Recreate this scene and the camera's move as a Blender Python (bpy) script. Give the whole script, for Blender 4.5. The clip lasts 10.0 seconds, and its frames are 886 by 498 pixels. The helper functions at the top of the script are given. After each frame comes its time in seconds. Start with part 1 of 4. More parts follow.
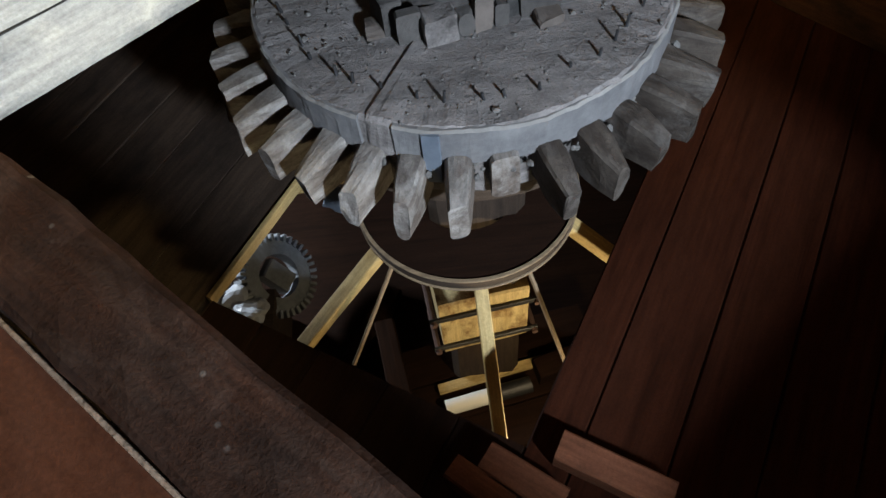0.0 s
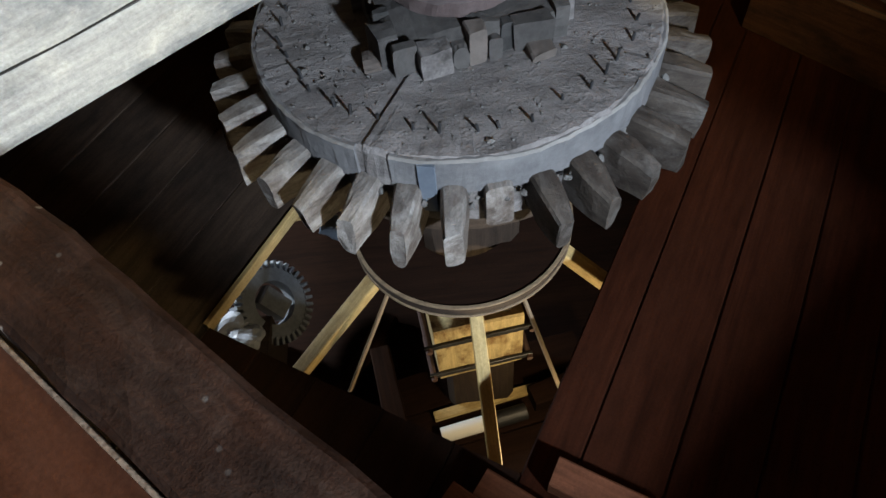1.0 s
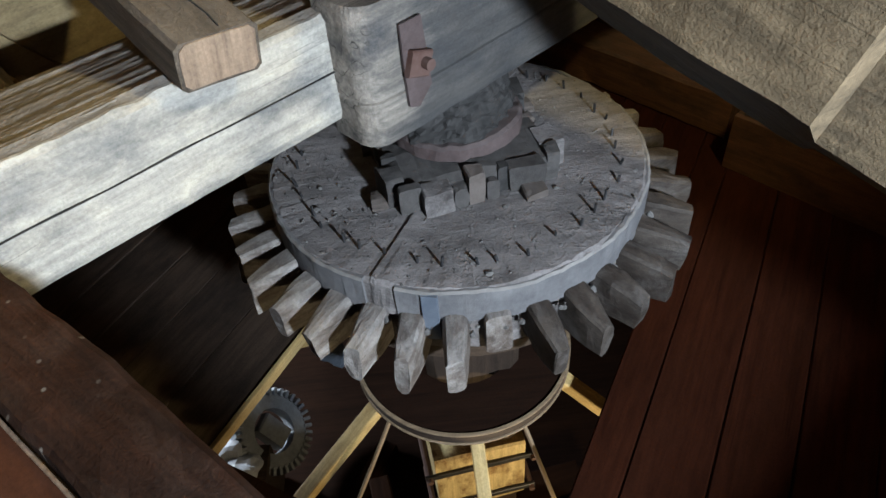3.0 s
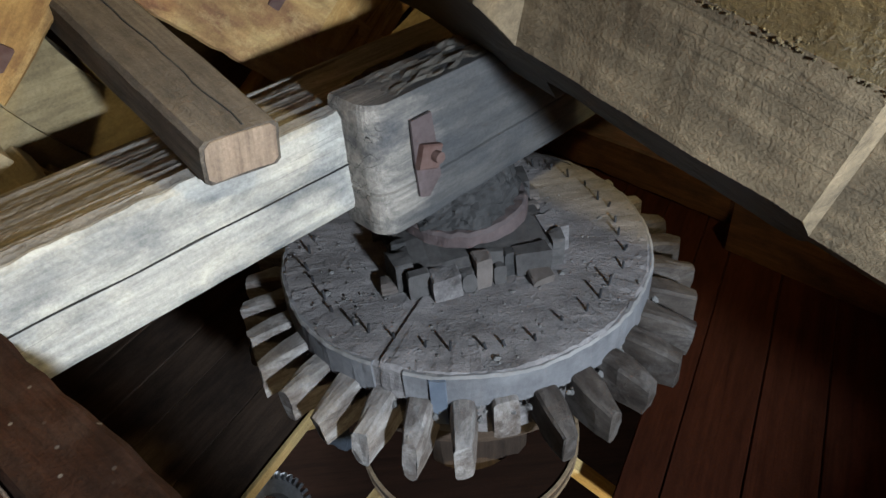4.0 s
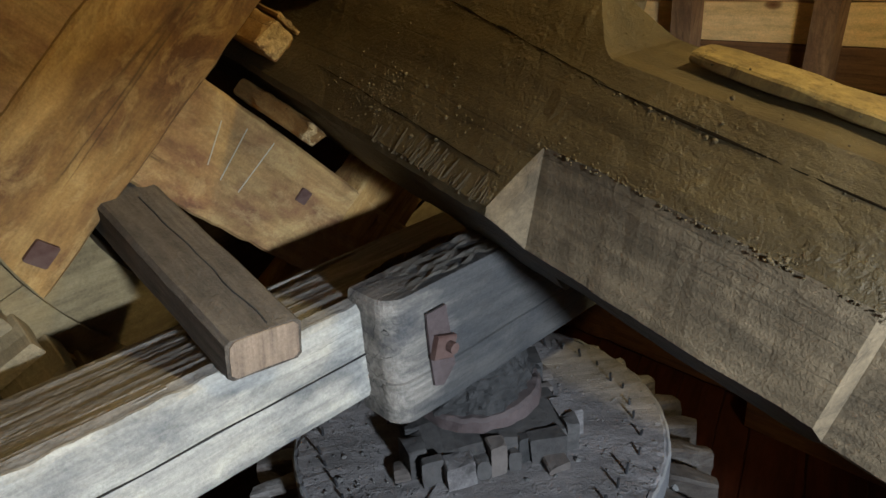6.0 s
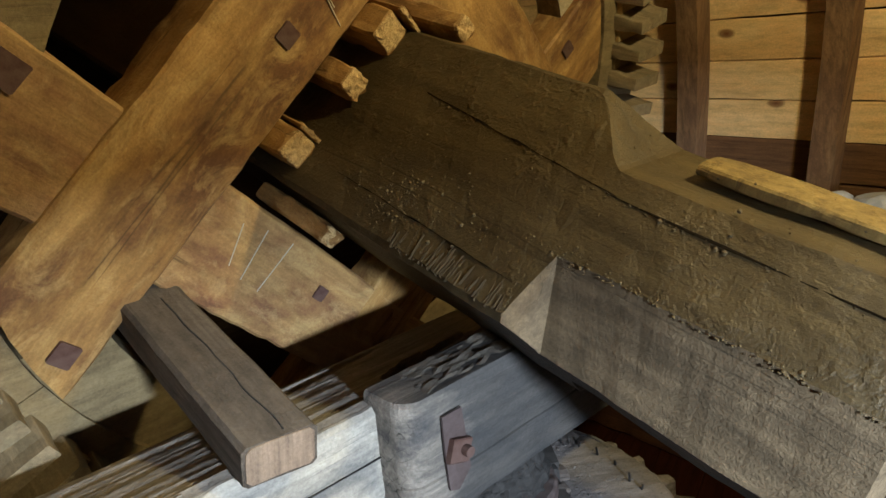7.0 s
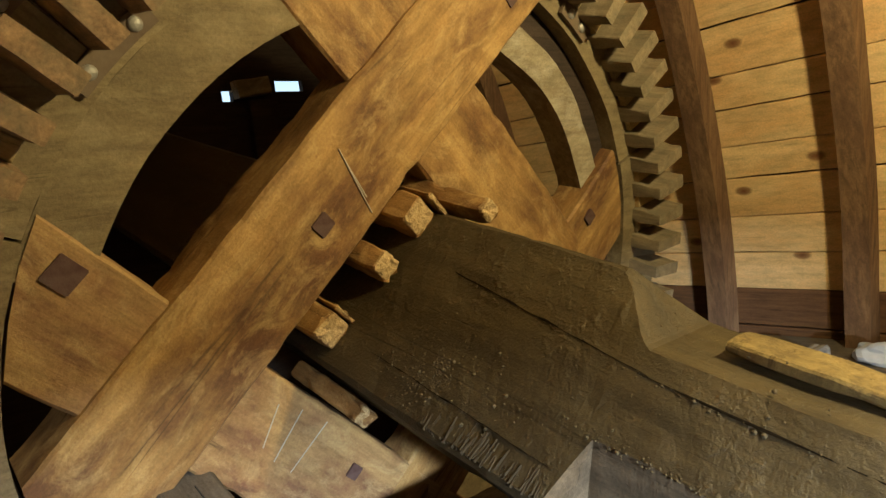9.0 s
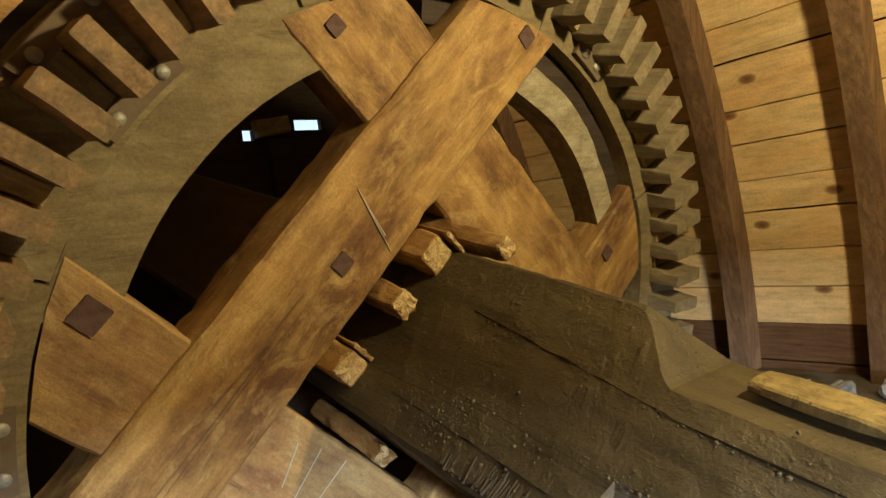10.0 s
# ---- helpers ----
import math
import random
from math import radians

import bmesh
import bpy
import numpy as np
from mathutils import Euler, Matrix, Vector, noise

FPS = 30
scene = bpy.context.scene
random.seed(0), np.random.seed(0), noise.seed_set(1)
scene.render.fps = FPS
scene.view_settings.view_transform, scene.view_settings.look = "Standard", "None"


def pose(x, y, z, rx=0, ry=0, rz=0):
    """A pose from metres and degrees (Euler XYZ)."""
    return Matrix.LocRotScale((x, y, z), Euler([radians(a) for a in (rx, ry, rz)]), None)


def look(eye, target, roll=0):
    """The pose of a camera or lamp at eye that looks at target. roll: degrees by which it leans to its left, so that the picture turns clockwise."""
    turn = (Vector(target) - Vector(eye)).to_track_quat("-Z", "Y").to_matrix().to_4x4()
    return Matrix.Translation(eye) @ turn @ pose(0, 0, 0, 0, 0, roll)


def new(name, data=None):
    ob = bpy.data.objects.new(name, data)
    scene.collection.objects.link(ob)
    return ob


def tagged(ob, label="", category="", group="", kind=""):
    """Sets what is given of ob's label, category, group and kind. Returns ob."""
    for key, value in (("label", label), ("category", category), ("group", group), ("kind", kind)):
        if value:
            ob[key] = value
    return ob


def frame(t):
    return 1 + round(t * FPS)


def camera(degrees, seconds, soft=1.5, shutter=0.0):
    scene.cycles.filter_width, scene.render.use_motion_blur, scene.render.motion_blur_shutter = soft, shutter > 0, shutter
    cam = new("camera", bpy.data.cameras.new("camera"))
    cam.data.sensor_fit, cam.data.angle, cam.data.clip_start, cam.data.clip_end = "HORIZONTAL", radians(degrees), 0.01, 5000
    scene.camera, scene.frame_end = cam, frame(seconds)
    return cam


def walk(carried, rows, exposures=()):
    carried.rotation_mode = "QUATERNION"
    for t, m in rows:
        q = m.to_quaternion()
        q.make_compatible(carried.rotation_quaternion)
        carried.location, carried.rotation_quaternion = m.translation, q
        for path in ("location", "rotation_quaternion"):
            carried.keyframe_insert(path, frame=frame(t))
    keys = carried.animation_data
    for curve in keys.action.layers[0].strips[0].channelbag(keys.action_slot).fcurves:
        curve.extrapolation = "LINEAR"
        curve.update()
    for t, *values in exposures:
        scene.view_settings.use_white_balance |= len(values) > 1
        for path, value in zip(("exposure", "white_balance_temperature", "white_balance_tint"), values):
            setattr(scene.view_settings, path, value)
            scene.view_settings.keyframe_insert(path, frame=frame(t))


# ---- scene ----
cam = camera(66.0, 10.0)
PATH = [
    (0, (-0.068, -1.362, 0.964), (-0.114, -0.28, -0.717), -7.9),
    (0.5, (-0.067, -1.365, 0.974), (-0.105, -0.266, -0.697), -7.5),
    (1, (-0.067, -1.373, 0.985), (-0.092, -0.228, -0.654), -6.9),
    (1.5, (-0.065, -1.387, 1.003), (-0.082, -0.18, -0.591), -6.6),
    (2, (-0.067, -1.399, 1.018), (-0.071, -0.125, -0.523), -6.2),
    (3.5, (-0.074, -1.43, 1.073), (-0.054, 0.071, -0.248), -5.3),
    (4, (-0.075, -1.437, 1.089), (-0.056, 0.139, -0.142), -5.2),
    (4.5, (-0.075, -1.443, 1.107), (-0.057, 0.205, -0.025), -5.0),
    (5, (-0.073, -1.442, 1.124), (-0.053, 0.27, 0.091), -5.0),
    (5.5, (-0.072, -1.44, 1.143), (-0.047, 0.326, 0.204), -5.1),
    (7, (-0.075, -1.448, 1.214), (-0.063, 0.455, 0.601), -5.2),
    (7.5, (-0.069, -1.451, 1.229), (-0.072, 0.487, 0.733), -6.0),
    (8, (-0.063, -1.454, 1.245), (-0.08, 0.508, 0.861), -6.5),
    (8.5, (-0.065, -1.459, 1.263), (-0.087, 0.522, 0.984), -7.3),
    (9, (-0.064, -1.463, 1.278), (-0.099, 0.528, 1.096), -7.5),
    (9.5, (-0.068, -1.471, 1.288), (-0.116, 0.526, 1.179), -7.8),
    (10, (-0.066, -1.474, 1.29), (-0.136, 0.523, 1.211), -7.9),
]
walk(cam, [(t, look(eye, target, roll)) for t, eye, target, roll in PATH],
     [(0, 0.15), (2, 0.18), (3.5, 0.25), (4.5, -0.08), (5.5, -0.24), (7, 0.18), (8, 0.4), (9, 0.5), (10, 0.55)])

# ---- light and exposure ----
world = bpy.data.worlds.new("world")
scene.world = world
world.use_nodes = True
WN = world.node_tree
sky = WN.nodes.new("ShaderNodeTexSky")
sky.sky_type = "NISHITA"
sky.sun_disc = False
sky.sun_elevation, sky.sun_rotation = radians(35), radians(140)
WN.links.new(sky.outputs[0], WN.nodes["Background"].inputs[0])
WN.nodes["Background"].inputs[1].default_value = 0.15

# Cap axes: along the windshaft towards the tail (level), across, up; and the shaft's own, which dips to the tail.
UH = Vector((0.649, -0.761, 0)).normalized()
VX = Vector((0.761, 0.649, 0)).normalized()
UP = Vector((0, 0, 1))
US = Vector((0.629, -0.738, -0.244)).normalized()
WS = US.cross(VX)


def basis(x, y, z, origin):
    m = Matrix((x, y, z)).transposed().to_4x4()
    m.translation = origin
    return m


CAP = basis(UH, VX, UP, (0, 0, 0))
SHAFT = basis(US, VX, WS, VX * 0.035 + WS * 0.825)


def lamp(name, kind, where, power, colour, size=0.1, target=None, size_y=None):
    data = bpy.data.lights.new(name, kind)
    data.energy, data.color = power, colour
    if kind == "AREA":
        data.size = size
        if size_y:
            data.shape, data.size_y = "RECTANGLE", size_y
    else:
        data.shadow_soft_size = size
    ob = new(name, data)
    ob.matrix_world = look(where, target) if target else Matrix.Translation(where)
    return ob


# tail: daylight read from shadows; cap: unseen warm spot; below: two added fill lamps
lamp("tail_window_light", "AREA", CAP @ Vector((2.6, -0.88, 0.98)), 132, (0.76, 0.88, 1.0), 0.16, CAP @ Vector((0, -0.35, 0.25)), 0.11)
# unseen warm source; the cone is set to keep it off floor and gear
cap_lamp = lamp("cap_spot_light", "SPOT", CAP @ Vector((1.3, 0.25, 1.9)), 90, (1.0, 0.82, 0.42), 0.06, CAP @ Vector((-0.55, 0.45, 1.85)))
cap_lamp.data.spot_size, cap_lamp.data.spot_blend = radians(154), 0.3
# fill lamps added to brighten the things below the hatch
lamp("lower_cool_fill", "AREA", (-2.35, 1.2, -1.2), 50, (0.85, 0.93, 1.0), 0.25, (-1.1, 0.45, -2.0), 0.25)
lamp("lower_warm_fill", "POINT", (0.3, -0.75, -1.25), 16, (1.0, 0.78, 0.45), 0.05)


# ---- materials ----
def mat(name):
    m = bpy.data.materials.new(name)
    m.use_nodes = True
    t = m.node_tree
    return m, t, t.nodes["Principled BSDF"]


def node(t, kind, **values):
    n = t.nodes.new("ShaderNode" + kind)
    for key, value in values.items():
        n.inputs[key.replace("_", " ")].default_value = value
    return n


def ramp(t, fac, stops):
    n = t.nodes.new("ShaderNodeValToRGB")
    while len(n.color_ramp.elements) < len(stops):
        n.color_ramp.elements.new(0.5)
    for e, (p, c) in zip(n.color_ramp.elements, stops):
        e.position, e.color = p, (*c, 1)
    t.links.new(fac, n.inputs[0])
    return n.outputs[0]


def mix(t, fac, a, b, blend="MIX"):
    n = t.nodes.new("ShaderNodeMix")
    n.data_type, n.blend_type = "RGBA", blend
    for sock, v in ((n.inputs[0], fac), (n.inputs[6], a), (n.inputs[7], b)):
        if isinstance(v, (int, float)):
            sock.default_value = v
        elif isinstance(v, tuple):
            sock.default_value = (*v, 1)
        else:
            t.links.new(v, sock)
    return n.outputs[2]


def wood(name, light, dark, stain=None, dust=0.0, dust_colour=(0.2, 0.19, 0.18), rough=0.75, scale=1.0, bump=0.5, knots=0.0, spots=0.0, cracks=0.4, grain_mix=0.4, clumps=0.0, axis=0, blots=(0.45, 0.68), spec=0.3, greased=None, pale=None):
    """Timber with grain along local x, stains, dust on upward faces, knots and droppings."""
    m, t, p = mat(name)
    co = t.nodes.new("ShaderNodeTexCoord").outputs["Object"]
    info = t.nodes.new("ShaderNodeObjectInfo")
    shift = t.nodes.new("ShaderNodeVectorMath")
    shift.operation = "MULTIPLY_ADD"
    t.links.new(info.outputs["Random"], shift.inputs[0])
    shift.inputs[1].default_value = (7.3, 11.1, 5.7)
    t.links.new(co, shift.inputs[2])
    base = shift.outputs[0]

    def noise_at(s, detail=6.0, rough_=0.6, dist=0.0):
        mp = node(t, "Mapping", Scale=s if axis == 0 else (s[1], s[2], s[0]))
        t.links.new(base, mp.inputs[0])
        n = node(t, "TexNoise", Scale=1.0, Detail=detail, Roughness=rough_, Distortion=dist)
        t.links.new(mp.outputs[0], n.inputs[0])
        return n.outputs[0]

    k = scale
    grain = noise_at((3 * k, 70 * k, 70 * k), 5, 0.65, 0.6)
    band = noise_at((1.2 * k, 14 * k, 14 * k), 4, 0.6, 1.2)
    blotch = noise_at((5 * k, 9 * k, 9 * k), 6, 0.65)
    fine = noise_at((160, 160, 160), 3, 0.7)
    col = ramp(t, band, [(0.3, dark), (0.7, light)])
    col = mix(t, grain_mix, col, ramp(t, grain, [(0.35, tuple(c * 0.45 for c in dark)), (0.6, light)]), "MIX")
    if stain:
        col = mix(t, ramp(t, blotch, [(blots[0], (0, 0, 0)), (blots[1], (1, 1, 1))]), col, stain)
    if pale:  # scuffed lighter patches
        scuff = noise_at((7, 12, 12), 7, 0.72, 0.8)
        col = mix(t, ramp(t, scuff, [(0.5, (0, 0, 0)), (0.74, (0.65, 0.65, 0.65))]), col, pale)
    if greased:  # one end soaked with black grease, with a ragged border
        sep = t.nodes.new("ShaderNodeSeparateXYZ")
        t.links.new(co, sep.inputs[0])
        add = t.nodes.new("ShaderNodeMath")
        add.operation = "MULTIPLY_ADD"
        t.links.new(noise_at((3, 14, 14), 5, 0.6), add.inputs[0])
        add.inputs[1].default_value = 0.5
        t.links.new(sep.outputs[0], add.inputs[2])
        edge = t.nodes.new("ShaderNodeMapRange")
        t.links.new(add.outputs[0], edge.inputs[0])
        edge.inputs[1].default_value, edge.inputs[2].default_value = greased[0] + 0.25, greased[1] + 0.25
        edge.inputs[4].default_value = 0.82
        col = mix(t, edge.outputs[0], col, (0.03, 0.033, 0.038))
    height = mix(t, 0.35, grain, blotch)
    if clumps:
        mud = noise_at((38, 38, 38), 5, 0.6)
        gate = ramp(t, noise_at((6, 6, 6), 4, 0.6), [(0.42, (0.15, 0.15, 0.15)), (0.62, (1, 1, 1))])
        mud = mix(t, 1.0, ramp(t, mud, [(0.5, (0, 0, 0)), (0.72, (1, 1, 1))]), gate, "MULTIPLY")
        height = mix(t, 1.0, mix(t, 0.55, height, (0, 0, 0)), mix(t, 1.0, mud, (clumps,) * 3, "MULTIPLY"), "ADD")
        col = mix(t, mix(t, 1.0, mud, (0.5, 0.5, 0.5), "MULTIPLY"), col, tuple(c * 1.25 for c in light))
    if cracks:
        split = noise_at((1.1 * k, 26 * k, 26 * k), 2, 0.4, 0.3)
        line = ramp(t, split, [(0.488, (0, 0, 0)), (0.5, (1, 1, 1)), (0.512, (0, 0, 0))])
        gate = ramp(t, noise_at((2.3, 5, 5), 2, 0.5), [(0.52, (0, 0, 0)), (0.6, (cracks,) * 3)])
        line = mix(t, 1.0, line, gate, "MULTIPLY")
        col = mix(t, line, col, tuple(c * 0.15 for c in dark))
        height = mix(t, line, height, (0, 0, 0))
    if knots:
        mp = node(t, "Mapping", Scale=(1.9, 3.4, 0.0))
        t.links.new(base, mp.inputs[0])
        v = t.nodes.new("ShaderNodeTexVoronoi")
        v.voronoi_dimensions = "2D"
        v.inputs["Scale"].default_value = 1.0
        t.links.new(mp.outputs[0], v.inputs[0])
        kn = ramp(t, v.outputs["Distance"], [(0.0, (1, 1, 1)), (0.055 * knots, (0.75, 0.75, 0.75)), (0.085 * knots, (0, 0, 0))])
        col = mix(t, kn, col, (0.16, 0.06, 0.025))
    if dust:
        geo = t.nodes.new("ShaderNodeNewGeometry")
        sep = t.nodes.new("ShaderNodeSeparateXYZ")
        t.links.new(geo.outputs["Normal"], sep.inputs[0])
        up = ramp(t, sep.outputs[2], [(0.25, (0, 0, 0)), (0.8, (dust,) * 3)])
        patch = ramp(t, noise_at((14, 14, 14), 8, 0.7), [(0.3, (0.35, 0.35, 0.35)), (0.62, (1, 1, 1))])
        col = mix(t, mix(t, 1.0, up, patch, "MULTIPLY"), col, dust_colour)
    if spots:
        v = t.nodes.new("ShaderNodeTexVoronoi")
        v.voronoi_dimensions = "2D"
        v.inputs["Scale"].default_value = 21
        t.links.new(base, v.inputs[0])
        dot = ramp(t, v.outputs["Distance"], [(0.0, (1, 1, 1)), (0.035, (1, 1, 1)), (0.075, (0, 0, 0))])
        gate = ramp(t, noise_at((4, 4, 4), 1, 0.5), [(0.5, (0, 0, 0)), (0.58, (spots,) * 3)])
        col = mix(t, mix(t, 1.0, dot, gate, "MULTIPLY"), col, (0.22, 0.2, 0.18))
    mid = noise_at((9, 36, 36), 6, 0.7)
    col = mix(t, 0.35, col, ramp(t, fine, [(0.3, (0.5, 0.5, 0.5)), (0.7, (1.35, 1.35, 1.35))]), "MULTIPLY")
    col = mix(t, 0.38, col, ramp(t, mid, [(0.34, (0.42, 0.42, 0.42)), (0.52, (1, 1, 1)), (0.72, (1.35, 1.33, 1.3))]), "MULTIPLY")
    t.links.new(col, p.inputs["Base Color"])
    p.inputs["Roughness"].default_value = rough
    p.inputs["Specular IOR Level"].default_value = spec
    b = node(t, "Bump", Strength=bump, Distance=0.008)
    t.links.new(mix(t, 0.3, mix(t, 0.3, height, mid), fine), b.inputs["Height"])
    t.links.new(b.outputs[0], p.inputs["Normal"])
    return m


def grime(name, a, b_, scale=30, rough=0.8, metal=0.0, bump=0.4, dust=0.0, dust_colour=(0.2, 0.2, 0.2)):
    """A mottled coat: iron, dirt, plaster."""
    m, t, p = mat(name)
    co = t.nodes.new("ShaderNodeTexCoord").outputs["Object"]
    n = node(t, "TexNoise", Scale=scale, Detail=8.0, Roughness=0.7)
    n2 = node(t, "TexNoise", Scale=scale * 0.15, Detail=4.0, Roughness=0.6)
    t.links.new(co, n.inputs[0])
    t.links.new(co, n2.inputs[0])
    col = mix(t, 0.5, ramp(t, n.outputs[0], [(0.3, a), (0.7, b_)]), ramp(t, n2.outputs[0], [(0.35, a), (0.65, b_)]))
    if dust:
        geo = t.nodes.new("ShaderNodeNewGeometry")
        sep = t.nodes.new("ShaderNodeSeparateXYZ")
        t.links.new(geo.outputs["Normal"], sep.inputs[0])
        up = ramp(t, sep.outputs[2], [(0.2, (0, 0, 0)), (0.8, (dust,) * 3)])
        col = mix(t, up, col, dust_colour)
    t.links.new(col, p.inputs["Base Color"])
    p.inputs["Roughness"].default_value, p.inputs["Metallic"].default_value = rough, metal
    p.inputs["Specular IOR Level"].default_value = 0.3
    b = node(t, "Bump", Strength=bump, Distance=0.004)
    t.links.new(n.outputs[0], b.inputs["Height"])
    t.links.new(b.outputs[0], p.inputs["Normal"])
    return m


GEAR_TOP = wood("dusty_gear_wood", (0.23, 0.214, 0.213), (0.08, 0.073, 0.073), stain=(0.055, 0.05, 0.049), dust=0.5, dust_colour=(0.22, 0.208, 0.21), bump=1.0, rough=0.95, cracks=0.3, grain_mix=0.12, clumps=0.7, blots=(0.47, 0.66))
GEAR_RIM = grime("painted_rim", (0.07, 0.07, 0.077), (0.19, 0.188, 0.195), 26, 0.85, 0, 0.9, 0.35, (0.15, 0.143, 0.143))
COG = wood("worn_cog_wood", (0.25, 0.235, 0.225), (0.1, 0.075, 0.06), stain=(0.06, 0.045, 0.038), dust=0.3, dust_colour=(0.22, 0.215, 0.21), bump=0.9, rough=0.85, scale=1.1, grain_mix=0.15, blots=(0.44, 0.66), pale=(0.42, 0.41, 0.4), clumps=0.25)
DARK_COG = wood("dark_cog_wood", (0.085, 0.072, 0.062), (0.03, 0.022, 0.018), stain=(0.022, 0.016, 0.013), bump=0.9, rough=0.7, scale=1.1, grain_mix=0.15, blots=(0.42, 0.64), pale=(0.15, 0.14, 0.135), clumps=0.3)
GREASE = grime("black_grease", (0.012, 0.012, 0.0125), (0.055, 0.053, 0.053), 70, 0.8, 0, 1.0)
RUST = grime("rusty_iron", (0.07, 0.03, 0.022), (0.13, 0.085, 0.075), 50, 0.75, 0.2, 0.5)
DUSTY_RUST = grime("dusty_rusty_iron", (0.045, 0.03, 0.03), (0.11, 0.085, 0.084), 50, 0.9, 0.0, 1.0, 0.3, (0.1, 0.09, 0.09))
DARK_IRON = grime("dark_iron", (0.03, 0.03, 0.033), (0.08, 0.08, 0.085), 60, 0.5, 0.7, 0.3)
STEEL = grime("bluish_steel", (0.12, 0.15, 0.2), (0.24, 0.28, 0.34), 25, 0.45, 0.5, 0.2)
GREY_BEAM = wood("weathered_grey_beam", (0.42, 0.4, 0.355), (0.25, 0.243, 0.23), stain=(0.13, 0.132, 0.135), bump=0.8, rough=0.8, cracks=0.45, grain_mix=0.3, scale=0.9, blots=(0.45, 0.66), pale=(0.54, 0.5, 0.42))
RAGGED = wood("ragged_rotten_wood", (0.3, 0.275, 0.245), (0.11, 0.098, 0.086), bump=0.8, rough=0.95, scale=1.2, cracks=0.5, grain_mix=0.22, clumps=0.4)
BLOCK = wood("darkened_block_wood", (0.36, 0.32, 0.275), (0.14, 0.13, 0.12), stain=(0.06, 0.06, 0.064), bump=0.9, rough=0.75, cracks=1.0, blots=(0.45, 0.7), greased=(-0.34, -0.19))
OLD_BEAM = wood("dusty_old_beam", (0.062, 0.025, 0.0135), (0.014, 0.006, 0.0037), stain=(0.016, 0.0075, 0.005), dust=0.1, dust_colour=(0.075, 0.058, 0.048), bump=0.45, rough=0.9, spots=0.8, scale=0.9, grain_mix=0.5, blots=(0.42, 0.66), cracks=0.6, pale=(0.058, 0.038, 0.029), spec=0.1)
SHAFT_WOOD = wood("dirty_windshaft_wood", (0.08, 0.058, 0.026), (0.034, 0.024, 0.0105), stain=(0.036, 0.025, 0.011), bump=0.9, rough=0.55, cracks=0.5, scale=0.55, grain_mix=0.2, clumps=0.9, spec=0.35)
CHAMFER = wood("pale_left_chamfer", (0.225, 0.166, 0.1), (0.09, 0.067, 0.041), stain=(0.045, 0.034, 0.022), bump=0.8, rough=0.75, cracks=0.4, scale=0.6, grain_mix=0.2, clumps=0.3)
ARM_WOOD = wood("orange_pine_beam", (0.45, 0.275, 0.098), (0.26, 0.135, 0.043), stain=(0.13, 0.06, 0.025), bump=0.8, rough=0.65, scale=0.7, cracks=0.6, grain_mix=0.24, blots=(0.41, 0.62), pale=(0.62, 0.43, 0.18))
# one tone midway between the arm's lamp-lit yellow and daylit red ends
ARM_MIXED = wood("yellow_red_arm_wood", (0.42, 0.265, 0.105), (0.28, 0.155, 0.065), stain=(0.17, 0.08, 0.042), bump=0.6, rough=0.65, cracks=0.7, grain_mix=0.2, pale=(0.6, 0.44, 0.2))
OLIVE_WOOD = wood("dusty_olive_rim", (0.26, 0.2, 0.105), (0.15, 0.11, 0.056), stain=(0.16, 0.12, 0.064), bump=0.6, rough=0.85, cracks=0.3, grain_mix=0.15, pale=(0.3, 0.24, 0.14))
STUB_WOOD = wood("dusty_brown_block", (0.17, 0.138, 0.108), (0.05, 0.039, 0.03), stain=(0.05, 0.04, 0.032), dust=0.4, dust_colour=(0.17, 0.15, 0.13), bump=1.0, rough=0.9, cracks=0.8, blots=(0.42, 0.65))
BOARD = wood("pine_cap_board", (0.82, 0.61, 0.32), (0.7, 0.47, 0.22), stain=(0.72, 0.45, 0.2), bump=0.3, rough=0.5, knots=0.9, scale=0.5, cracks=0.3, grain_mix=0.16)
RIB_UPRIGHT = wood("dark_curved_rib_wood", (0.27, 0.16, 0.085), (0.12, 0.065, 0.034), stain=(0.13, 0.07, 0.04), bump=0.6, rough=0.75, axis=2)
LATH = wood("sawn_olive_lath", (0.25, 0.18, 0.066), (0.15, 0.1, 0.036), stain=(0.11, 0.075, 0.03), bump=1.0, rough=0.85, scale=0.8, axis=2)
SAWN_END = wood("sawn_end_wood", (0.3, 0.22, 0.16), (0.2, 0.14, 0.1), bump=0.6, rough=0.85, axis=2)
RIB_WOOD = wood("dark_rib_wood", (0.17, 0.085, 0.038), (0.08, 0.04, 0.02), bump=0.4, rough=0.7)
FLOOR_WOOD = wood("red_brown_floorboard", (0.04, 0.0115, 0.0055), (0.021, 0.006, 0.003), stain=(0.028, 0.0085, 0.0042), bump=0.4, rough=0.7, scale=0.6, spec=0.05)
DARK_FLOOR = wood("dark_floorboard", (0.062, 0.042, 0.03), (0.036, 0.024, 0.018), stain=(0.02, 0.014, 0.011), bump=0.3, rough=0.85, scale=0.6, spec=0.15)
YELLOW = wood("bright_lath", (0.62, 0.47, 0.22), (0.5, 0.35, 0.14), stain=(0.36, 0.24, 0.09), bump=0.3, rough=0.6)
# near-black tone puts shade on the front planks and things below the hatch
SHADED_BOARD = wood("shade_darkened_board", (0.022, 0.0095, 0.0055), (0.011, 0.005, 0.003), bump=0.3, rough=0.9, scale=0.6, spec=0.1)
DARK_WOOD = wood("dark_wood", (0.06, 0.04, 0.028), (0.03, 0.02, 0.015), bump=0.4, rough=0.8)

